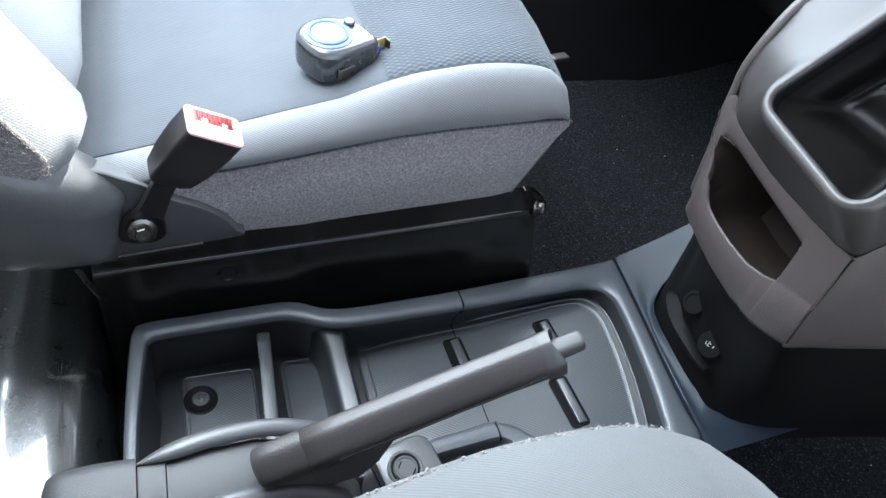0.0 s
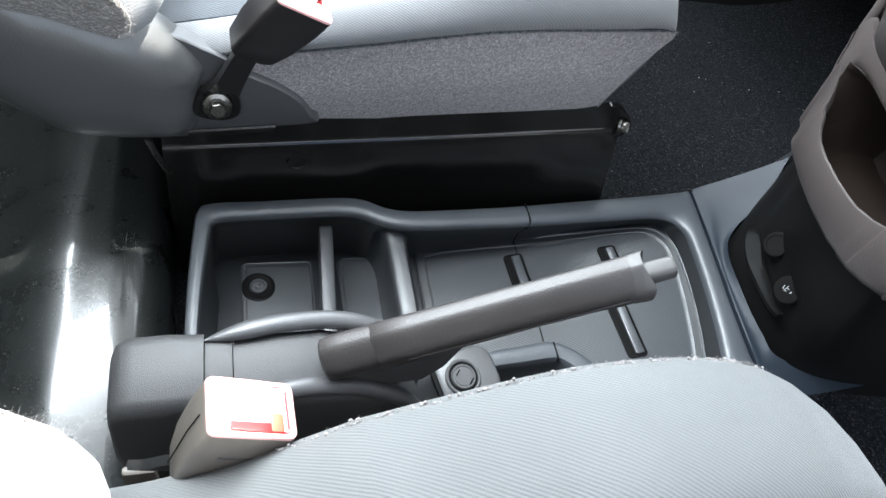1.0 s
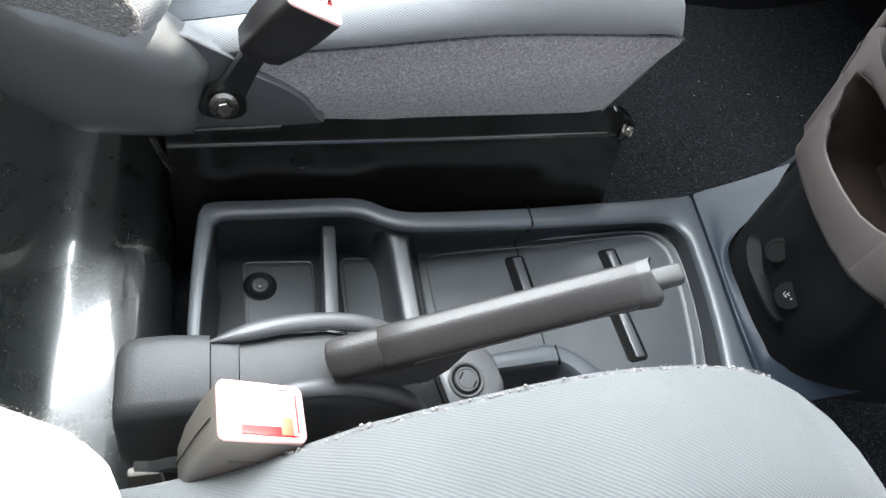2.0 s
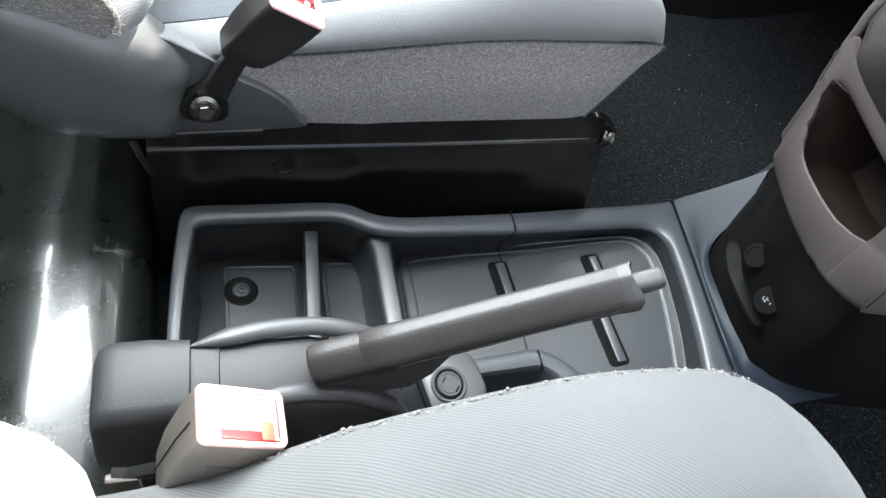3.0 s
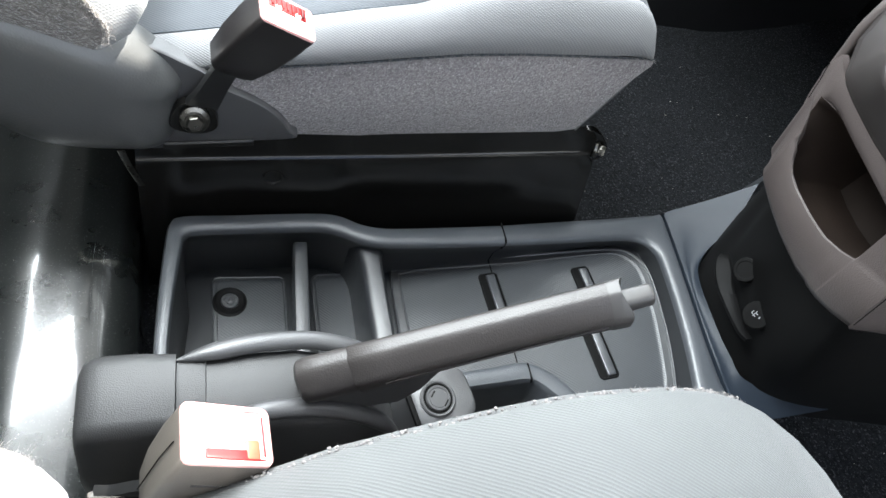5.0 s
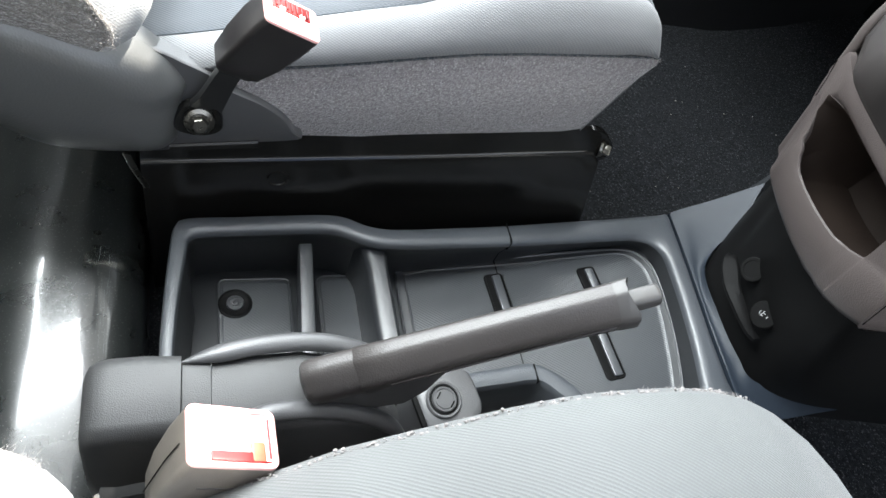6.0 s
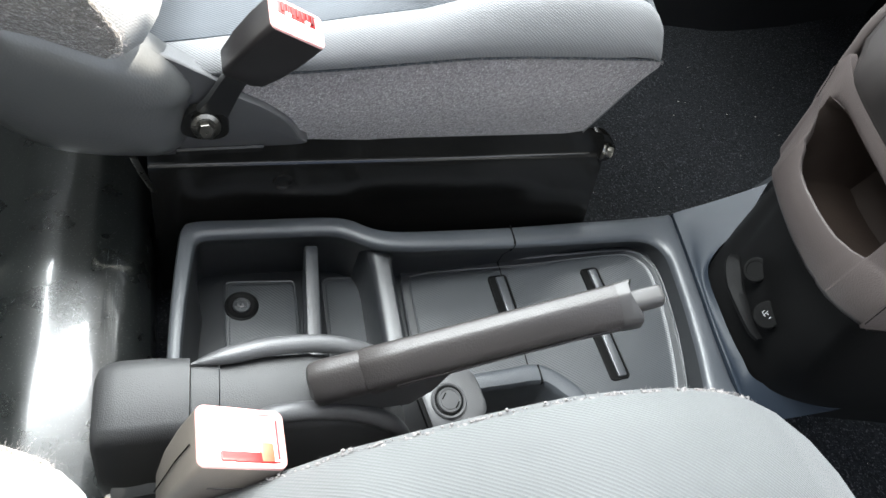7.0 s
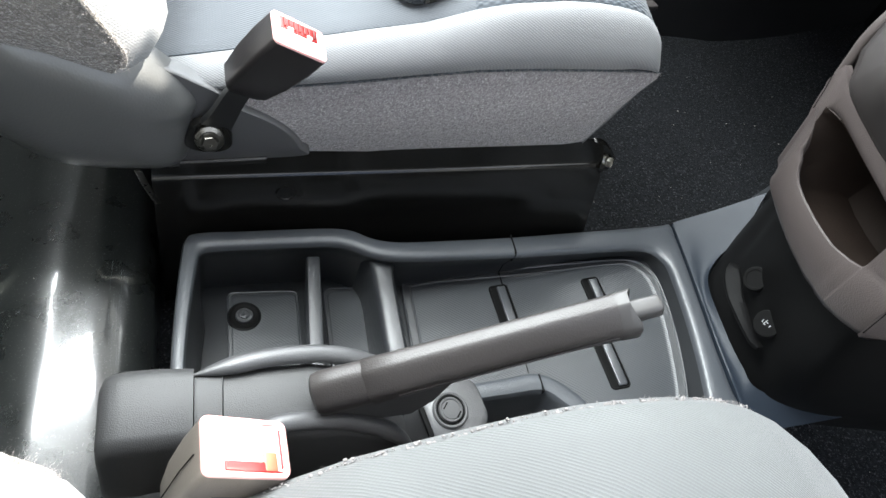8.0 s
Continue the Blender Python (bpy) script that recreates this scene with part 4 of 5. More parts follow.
        br.append([o + u * (s - 0.52 * min(0, d) * lvl) + f * (-0.06 + (d + 0.06) * k) + Vector((0, MIDY + (y - MIDY) * (0.965 + 0.035 * k), 0)) for y, d in full])
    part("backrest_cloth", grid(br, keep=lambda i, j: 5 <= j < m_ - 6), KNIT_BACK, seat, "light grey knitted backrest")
    part("backrest_side", grid(br, closed=True, keep=lambda i, j: j < 5 or j >= m_ - 6), FELT_BROWN, seat, "fuzzy brown-grey felt backrest side")
    edge_ = [Vector(r[5]) for r in br[1:9]]
    part("backrest_piping", loft([[p + Vector((0.0022 * math.cos(a), -0.001 + 0.0022 * math.sin(a), 0)) for a in [math.pi * j / 4 for j in range(8)]] for p in spline(edge_, 30)]), FELT_BROWN, seat)
    fuzz("pilling", [Vector(p) for p in spline(edge_, 30)], (0.5, -1, 0.3), 1500, 0.0016, seat, 0.0028, 8)
    # plastic recliner cover: bulged rear shell and flat tongue
    shell = [(-0.30, 0.48), (-0.27, 0.425), (-0.225, 0.370), (-0.186, 0.325), (-0.152, 0.2965), (-0.118, 0.2885), (-0.085, 0.2885), (-0.062, 0.291), (-0.051, 0.302), (-0.048, 0.32), (-0.0465, 0.342), (-0.043, 0.358),
             (-0.052, 0.375), (-0.064, 0.3870), (-0.082, 0.401), (-0.112, 0.416), (-0.15, 0.430), (-0.20, 0.458)]
    if near:
        shell = [(x - 0.080, z - 0.070) for x, z in shell]
    sl = spline(shell, 68, True)
    part("recliner_cover", plate(sl, [(0.452, 1.02), (0.442, 1.01), (0.4365, 0.99), (0.431, 0.955), (0.4255, 0.90), (0.4205, 0.83), (0.416, 0.73), (0.4125, 0.60), (0.4105, 0.45), (0.4098, 0.25), (0.4096, 0.08)], lambda a, b, d: (a, d, b)), SEAT_TRIM, seat, "smooth dark grey recliner cover")
    tongue = [(-0.085, 0.290), (-0.02, 0.296), (0.043, 0.3045), (0.040, 0.313), (0.030, 0.328), (0.012, 0.342), (-0.012, 0.354), (-0.027, 0.368), (-0.044, 0.377), (-0.062, 0.386), (-0.085, 0.392)]
    tl = spline(tongue, 60, True)
    # One moulding with the cover; the darker plastic stands in for shade.
    if not near:
        part("cover_tongue", plate(tl, [(0.452, 1.0), (0.4405, 1.0), (0.4385, 0.99), (0.4375, 0.96), (0.4372, 0.5)], lambda a, b, d: (a, d, b)), COVER_PLASTIC, seat, "flat rounded tongue of the cover")
    # steel base
    zc = lambda x: 0.2625 + 0.090 * (x + 0.063)
    rows_ = []
    for x in np.linspace(-0.082, 0.372, 40):
        z = zc(x)
        hi = 0.038 - 0.026 * min(1, max(0, (x - 0.305) / 0.05))
        cut = max(0, (x - 0.345) / 0.027)
        lift = lambda q: q - cut * max(0, q - 0.19) * 1.0
        emb = 0.003 * min(1, max(0, (x + 0.03) / 0.02)) * min(1, max(0, (0.30 - x) / 0.03))
        rows_.append([(x, y, lift(h)) for y, h in [(0.4525, z + hi), (0.4520, z + hi - 0.003), (0.4505, z + hi * 0.6), (0.4490, z + 0.003), (0.4486, z + 0.001), (0.4478, z), (0.4462, z - 0.0012), (0.4455, z - 0.004), (0.4460 , z - 0.045), (0.4460 + emb, z - 0.052), (0.4475 + emb, z - 0.08), (0.450, 0.16), (0.452, 0.05)]])
    part("base_side", grid(rows_), BLACK_METAL, seat, "glossy black steel seat base")
    part("base_front", box(0.352, 0.362, 0.462, 2 * MIDY - 0.452, 0.05, 0.27, 0.003), BLACK_METAL, seat)
    part("base_rear", box(-0.082, -0.072, 0.455, 2 * MIDY - 0.455, 0.05, 0.27, 0.003), BLACK_METAL, seat)
    part("base_side_outer", box(-0.082, 0.355, 2 * MIDY - 0.452, 2 * MIDY - 0.446, 0.05, 0.29, 0.002), BLACK_METAL, seat)
    rail = [(0.4485, 0.294), (0.4365, 0.2945), (0.435, 0.293), (0.435, 0.2885), (0.4365, 0.288), (0.4485, 0.2885)]
    part("slide_rail", loft([[(x, y, z + 0.13 * (x + 0.055)) for y, z in rail] for x in (-0.058, -0.04, -0.02, 0.011)]), BLACK_METAL, seat, "narrow black slide rail")
    # Bright steel strip standing in for a highlight on the black base.
    strut = spline([(-0.092, 0.446, 0.272), (-0.088, 0.445, 0.258), (-0.083, 0.445, 0.243), (-0.079, 0.446, 0.230)], 16)
    part("rear_bracket", loft([[Vector(p) + Vector((0.0030 * math.cos(a), 0.0014 * math.sin(a), 0)) for a in [math.pi * j / 4 for j in range(8)]] for p in strut]), STEEL, seat)
    part("emboss", turned([(0.010, 0), (0.010, 0.0008), (0.0085, 0.0014), (0.0075, 0.0006), (0.002, 0.0006)], Matrix.Translation((0.032, 0.4465, 0.247)) @ pose(0, 0, 0, 90, 0, 0), 24), BLACK_METAL, seat)
    lug = [(0.318, 0.302), (0.322, 0.318), (0.334, 0.322), (0.348, 0.315), (0.362, 0.299), (0.360, 0.284), (0.345, 0.278), (0.326, 0.285)]
    part("front_lug", plate(spline(lug, 40, True), [(0.462, 1.0), (0.456, 1.0), (0.455, 0.96), (0.455, 0.6)], lambda a, b, d: (a, d, b)), BLACK_METAL, seat)
    hexbolt("base_bolt", (0.3465, 0.4545, 0.2985), (0.85, -0.5, 0.15), seat, 0.0088, 0.0056)
    return seat


passenger = make_seat("passenger_seat", "grey cloth passenger seat with felt sides on a black steel base", (0.1, 0.665, 0.06))
part("slide_lever", block(0.024, 0.012, 0.006, pose(0.412, 0.60, 0.390, 0, 0, 14), 0.002), BEZEL_GREY, passenger, "short grey seat lever")
settle(passenger)
NEAR_X, NEAR_Y, NEAR_Z = 0.0, 0.2875, 0.0
driver = make_seat("driver_seat", "grey cloth driver seat with pilled knitted cushion edge", (0.1, 0.665, 0.06), True)
settle(driver)
# the driver seat is the mirror image across the cabin
FLIP = Matrix.Translation((NEAR_X, 2 * NEAR_Y, NEAR_Z)) @ Matrix.Diagonal((1, -1, 1, 1))
for c in [driver, *driver.children_recursive]:
    if c.type == "MESH":
        c.data.transform(FLIP)
        c.data.flip_normals()
driver.location = (0.05, -0.09, 0.06)
bpy.context.view_layer.update()
settle(driver)


# ---------------------------------------------------------------- seat belt buckles
def belt_buckle(label, top, a, w, foot, red, length=0.068, wide=0.044, thick=0.026, case=BUCKLE, side=BUCKLE):
    """A belt buckle: case about its axis a, red release face, stalk down to foot and its anchor bolt."""
    a = Vector(a).normalized()
    w = Vector(w)
    w = (w - a * w.dot(a)).normalized()
    t = a.cross(w).normalized()
    top, foot = Vector(top), Vector(foot)
    b = thing("seat_belt_buckle", foot, label, "seat belt buckle", "belt buckles")
    def ring(d, kw, kt, r=0.004, shift=0.0):
        out = []
        for sx, sy, a0 in ((1, 1, 0), (-1, 1, 90), (-1, -1, 180), (1, -1, 270)):
            for k in range(5):
                g = radians(a0 + 22.5 * k)
                out.append(top - a * d + w * (sx * (wide / 2 * kw - r) + r * math.cos(g) + shift) + t * (sy * (thick / 2 * kt - r) + r * math.sin(g)))
        return out
    part("case", loft([ring(0.0005, 0.985, 0.97), ring(0.0025, 1, 1), ring(0.02, 1.0, 1.02), ring(0.042, 0.93, 0.98), ring(length - 0.006, 0.80, 0.82), ring(length, 0.62, 0.62)]), case, b, "moulded plastic case")
    part("rim", loft([ring(0.0012, 0.99, 0.99), ring(-0.0004, 0.985, 0.975), ring(-0.0008, 0.95, 0.92), ring(-0.0004, 0.88, 0.82), ring(0.0022, 0.86, 0.78)], caps=False), RIM_PINK, b, "face rim, pink for its glow in the sun")
    face = part("face", loft([ring(0.0010, 0.87, 0.79, 0.003), ring(0.0002, 0.86, 0.78, 0.003)]), SUN_WHITE, b, "face plate whitened for sun glare")
    m = Matrix.Translation(top) @ Matrix((w, t, a)).transposed().to_4x4()
    if red > 0:
        slot_ = part("release_button", block(wide * 0.70, thick * 0.36, 0.003, m @ Matrix.Translation((0, red * thick * 0.22, -0.0010)), 0.0006), RED, b, "red release button")
        for k in range(7):
            part("rib", block(wide * 0.035, thick * 0.28, 0.0016, m @ Matrix.Translation((wide * (k - 3) * 0.092, red * thick * 0.235, 0.0010)), 0.0004), RED_DARK, slot_)
        for k in (-0.17, 0.19):
            part("notch", block(wide * 0.10, thick * 0.12, 0.0030, m @ Matrix.Translation((k * wide, red * thick * 0.085, 0.0)), 0.001), SUN_WHITE, b)
    else:
        part("release_button", block(wide * 0.56, thick * 0.16, 0.003, m @ Matrix.Translation((wide * 0.03, red * thick * 0.31, -0.0008)), 0.0008), RED, b, "red release button")
        part("button_end", block(wide * 0.17, thick * 0.34, 0.003, m @ Matrix.Translation((wide * 0.27, red * thick * 0.23, -0.0006)), 0.0014), RED_SUNLIT, b, "rounded end of the release in sunlit red")
        part("button_edge", block(wide * 0.018, thick * 0.66, 0.003, m @ Matrix.Translation((wide * 0.405, 0, -0.0008)), 0.0003), RED, b, "red edge line")
        part("button_edge", block(wide * 0.50, thick * 0.022, 0.003, m @ Matrix.Translation((wide * 0.16, red * thick * 0.385, -0.0008)), 0.0003), RED, b, "red edge line")
        part("emboss_bar", block(wide * 0.42, 0.0006, 0.0012, Matrix.Translation(top - a * 0.020 - t * thick * 0.515) @ Matrix((w, t, a)).transposed().to_4x4(), 0), CAP_PLASTIC, b)
        side_seam = [top - a * d + w * (-wide * 0.5 - 0.0006 + 0.08 * max(0, d - 0.022) * 0.9) + t * (-0.002) for d in (0.006, 0.022, 0.042, 0.055)]
        part("seam", loft([[p + t * 0.0003 * math.cos(g) + w * 0.0004 * math.sin(g) for g in [math.pi * j / 3 for j in range(6)]] for p in side_seam]), GAP, b)
    s0 = top - a * (length - 0.008)
    rings = []
    pts = spline([s0, s0.lerp(foot, 0.35) + t * 0.002, s0.lerp(foot, 0.75), foot], 14)
    for i, p in enumerate(pts):
        p = Vector(p)
        wd = 0.0085 + 0.004 * (i / 13) ** 2
        rings.append([p + w * wd * sx + t * 0.003 * sy for sx, sy in ((1, 1), (-1, 1), (-1.05, 0), (-1, -1), (1, -1), (1.05, 0))])
    part("stalk", loft(rings), STALK, b, "flat black stalk")
    return b


far_buckle = belt_buckle("black seat belt buckle with red release, bolted to the passenger seat", (0.0235, 0.4085, 0.4465), (0.52, -0.20, 0.83), (0.85, 0.2, -0.50), (-0.030, 0.4300, 0.342), 1)
ped = spline([(-0.052, 0.320), (-0.050, 0.338), (-0.040, 0.348), (-0.026, 0.346), (-0.019, 0.338), (-0.018, 0.322), (-0.032, 0.315)], 40, True)
part("anchor_plate", plate(ped, [(0.434, 1.0), (0.4285, 1.0), (0.427, 0.95), (0.427, 0.4)], lambda a, b, d: (a, d, b)), BLACK_METAL, far_buckle)
hexbolt("anchor_bolt", (-0.0345, 0.4250, 0.3335), (0.05, -0.95, 0.30), far_buckle, 0.0112, 0.0066)
settle(far_buckle)
near_buckle = belt_buckle("seat belt buckle beside the driver seat, case and release coloured as sunlit", (-0.0175, 0.1455, 0.4035), (0.40, 0.10, 0.91), (0.9, 0.0, -0.4), (-0.070, 0.150, 0.325), -1, 0.066, 0.0445, 0.031, BUCKLE_SUNLIT)
# The strip's tan is its sunlit look, put into the colour.
part("anchor_bracket", box(-0.088, -0.070, 0.1515, 0.1575, 0.20, 0.308, 0.002), BUCKLE_SUNLIT, near_buckle, "anchor strip coloured as sunlit tan")
settle(near_buckle)

# ---------------------------------------------------------------- dash pod with pocket and gear lever gaiter
pod = thing("dash_pod", (0.48, 0.25, 0.06), "warm grey lower dash pod with open pocket and gear surround", "dashboard pod")
YS = [0.3530, 0.3510, 0.349, 0.347, 0.345, 0.342, 0.339, 0.337, 0.3345, 0.3325, 0.331, 0.330, 0.3285, 0.3275, 0.3265, 0.3255, 0.3245, 0.3235, 0.321, 0.318, 0.314, 0.309, 0.303, 0.295, 0.285, 0.275, 0.262, 0.25, 0.244, 0.240, 0.237, 0.234, 0.231, 0.228, 0.2265, 0.2247, 0.2240, 0.2233, 0.2226, 0.2218, 0.2214, 0.205, 0.1885]
ZB = [(0.187, 0.3885), (0.204, 0.383), (0.22, 0.3775), (0.25, 0.3745), (0.28, 0.3775), (0.305, 0.383), (0.325, 0.389), (0.338, 0.3935), (0.345, 0.3965), (0.353, 0.3995)]
ZL = [(0.187, 0.443), (0.221, 0.4330), (0.234, 0.4265), (0.251, 0.4215), (0.272, 0.4210), (0.297, 0.4235), (0.310, 0.4275), (0.3165, 0.4330), (0.321, 0.4405), (0.3262, 0.4440), (0.329, 0.4515), (0.334, 0.4630), (0.339, 0.4700), (0.344, 0.4725), (0.353, 0.4710)]
ZU = [(0.19, 0.467), (0.222, 0.4705), (0.257, 0.4755), (0.289, 0.4800), (0.310, 0.4835), (0.319, 0.4845), (0.326, 0.4842), (0.334, 0.4830), (0.343, 0.4820), (0.353, 0.4790)]
ZT = [(0.0, 0.57), (0.12, 0.54), (0.150, 0.512), (0.168, 0.498), (0.183, 0.494), (0.218, 0.4935), (0.265, 0.4935), (0.308, 0.4995), (0.3295, 0.5055), (0.338, 0.5105), (0.3445, 0.5135), (0.347, 0.5080), (0.350, 0.5010), (0.353, 0.494)]


def ease(v):
    v = min(1.0, max(0.0, v))
    return v * v * (3 - 2 * v)


def pod_row(y):
    """The trim's section at y: lower band, free lip, pocket hollow, upper band."""
    zb, zl, zu, zt = (interp(y, q) for q in (ZB, ZL, ZU, ZT))
    e = max(0, (y - 0.335) / 0.025)
    end = ease((y - 0.2215) / 0.003)
    lip = ease((0.3280 - y) / 0.004) * end
    deep = ease((0.3365 - y) / 0.030) * end
    near = 0.004 * max(0, (0.205 - y) / 0.0165) ** 2
    face = lambda z: 0.3995 + (0.394 - 0.3995) * (z - zl) / (zt - zl)
    pts = [(0.53, zb), (0.432, zb - 0.001), (0.418, zb + 0.001), (0.409, zb + 0.006), (0.4025, zb + 0.014), (0.3995, zl - 0.003)]
    hollow = [(0.002, zl + 0.001), (0.009, zl + 0.000), (0.018, zl - 0.012), (0.030, zl - 0.024), (0.048, zl - 0.032), (0.070, zl - 0.018), (0.080, zl + 0.010),
              (0.080, zu - 0.010), (0.064, zu + 0.004), (0.040, zu + 0.010), (0.020, zu + 0.006), (0.009, zu + 0.0015), (0.004, zu)]
    edge = [(0.0005, zl - 0.0003), (0.0020, zl + 0.0005), (0.0036, zl - 0.0006), (0.0044, zl - 0.006), (0.010, zl - 0.018)]
    n = len(hollow)
    for k, (dx, z) in enumerate(hollow):
        zs = zl + (zu - zl) * k / (n - 1)
        if z > zu:
            z = zu + (z - zu) * ease((0.326 - y) / 0.012)
        w = min(1.0, deep * 1.3)
        zz = z * w + zs * (1 - w)
        q = (face(zz) + dx * deep, zz)
        if k < len(edge):
            q = tuple(a * (1 - lip) + b * lip for a, b in zip(q, (face(zl) + edge[k][0], edge[k][1])))
        if end < 1:
            q = (q[0] * end + face(zs) * (1 - end), q[1] * end + zs * (1 - end))
        pts.append(q)
    flat = max(ease((y - 0.327) / 0.007), 1 - end)
    pts += [(x * (1 - flat) + (face(zu + dz) + 0.0002) * flat, zu + dz) for x, dz in ((0.4002, -0.0002), (0.3975, 0.0018), (0.396, 0.006))]
    pts += [ (0.394, zt - 0.003), (0.394, zt), (0.40, zt + 0.0005)]
    low = lambda z: min(1, max(0, (0.45 - z) / 0.05))
    proud = lambda z: 0.0016 * min(1, max(0, (zl + 0.001 - z) / 0.002)) * ease((0.2226 + 0.018 * (zl - z) / (zl - zb) - y) / 0.004)
    round_ = 0.0075 * ease((y - 0.328) / 0.014) * (1 - ease((y - 0.343) / 0.010))
    step = lambda z: 0.0016 * ease((y - 0.327 - 0.0085 * (zl - z) / (zl - zb)) / 0.0025) * min(1, max(0, (zl + 0.004 - z) / 0.006)) * (1 - ease((y - 0.344) / 0.008))
    return [(x + 0.004 - proud(z) + step(z) + round_ * min(1, max(0, (0.475 - z) / 0.06)) + near * low(z) + e * e * (0.010 + 0.24 * max(0, 0.52 - z)), y, z) for x, z in pts]


rows = [pod_row(y) for y in YS]
# Faces inside the hollow take the darker colour in place of shade.
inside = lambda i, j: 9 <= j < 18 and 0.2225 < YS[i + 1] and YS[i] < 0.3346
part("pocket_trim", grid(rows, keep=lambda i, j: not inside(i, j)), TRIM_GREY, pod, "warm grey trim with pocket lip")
part("pocket_liner", grid(rows, keep=inside), POCKET_SHADE, pod, "pocket hollow, dark brown for its shade")
gapline = [Vector(p) + Vector((-0.0005, -0.0012, 0)) for p in rows[-1][4:]]
part("joint", loft([[p + Vector((0.0006 * math.cos(g), 0.0006 * math.sin(g), 0)) for g in [math.pi * j / 4 for j in range(8)]] for p in gapline]), GAP, pod, "dark joint between trim and panel")
# main grey panel beyond the joint
near_low = spline([(0.4085, 0.1878, 0.3885), (0.420, 0.1855, 0.389), (0.435, 0.1828, 0.389), (0.456, 0.177, 0.391), (0.504, 0.1665, 0.393), (0.62, 0.14, 0.395)], 26)
near_top = spline([(0.3985, 0.1876, 0.4945), (0.402, 0.1862, 0.500), (0.410, 0.1850, 0.508), (0.440, 0.1815, 0.530), (0.50, 0.175, 0.575), (0.62, 0.16, 0.66)], 26)
rows = []
for a, b in zip(near_low, near_top):
    row = [(a[0] + 0.03, a[1] + 0.025, a[2] - 0.001), (a[0] + 0.018, a[1] + 0.006, a[2] - 0.0005), (a[0] + 0.0085, a[1] + 0.0022, a[2] + 0.002), (a[0] + 0.0035, a[1] + 0.0008, a[2] + 0.006)]
    for k in range(1, 11):
        f = k / 10
        p = a * (1 - f) + b * f
        bulge = 0.006 * math.sin(math.pi * f) ** 0.8
        row.append((p[0] - bulge * 0.6, p[1] - bulge * 0.5 * min(1, max(0.0, (a[0] - 0.4135) / 0.02)), p[2]))
    row.append((b[0] + 0.006, b[1] + 0.002, b[2] + 0.001))
    rows.append(row)
part("side_panel", grid(rows), TRIM_GREY, pod, "warm grey dash side panel")
# dark surround of the gear lever: sloping collar with an opening
sl = Vector((0.70, 0, 0.714)).normalized()
BACK = Vector((-0.714, 0, 0.70))


def opening(e, lift, r=0.013):
    """The rounded opening in the sloping plane, grown by e and raised by lift."""
    y0, y1, s0, s1, r = 0.1975 - e, 0.2955 + e, -0.003 - e, 0.20 + e, max(0.002, r + e)
    pts = []
    arcs = ((y0 + r, s1 - r, 90), (y0 + r, s0 + r, 180), (y1 - r, s0 + r, 270), (y1 - r, s1 - r, 0))
    for i, (cy, cs, a0) in enumerate(arcs):
        arc = [(cy + r * math.cos(radians(a0 + 9 * k)), cs + r * math.sin(radians(a0 + 9 * k))) for k in range(11)]
        ny, ns, n0 = arcs[(i + 1) % 4]
        end = (ny + r * math.cos(radians(n0)), ns + r * math.sin(radians(n0)))
        arc += [(arc[-1][0] + (end[0] - arc[-1][0]) * f, arc[-1][1] + (end[1] - arc[-1][1]) * f) for f in (0.1, 0.2, 0.35, 0.5, 0.65, 0.8, 0.9)]
        for yy, ss in arc:
            drop = -0.10 * max(0, 0.288 - yy) * max(0, 1 - ss / 0.1)
            pts.append(Vector((0.3775, yy, 0.544 + drop)) + sl * ss + BACK * lift)
    return pts


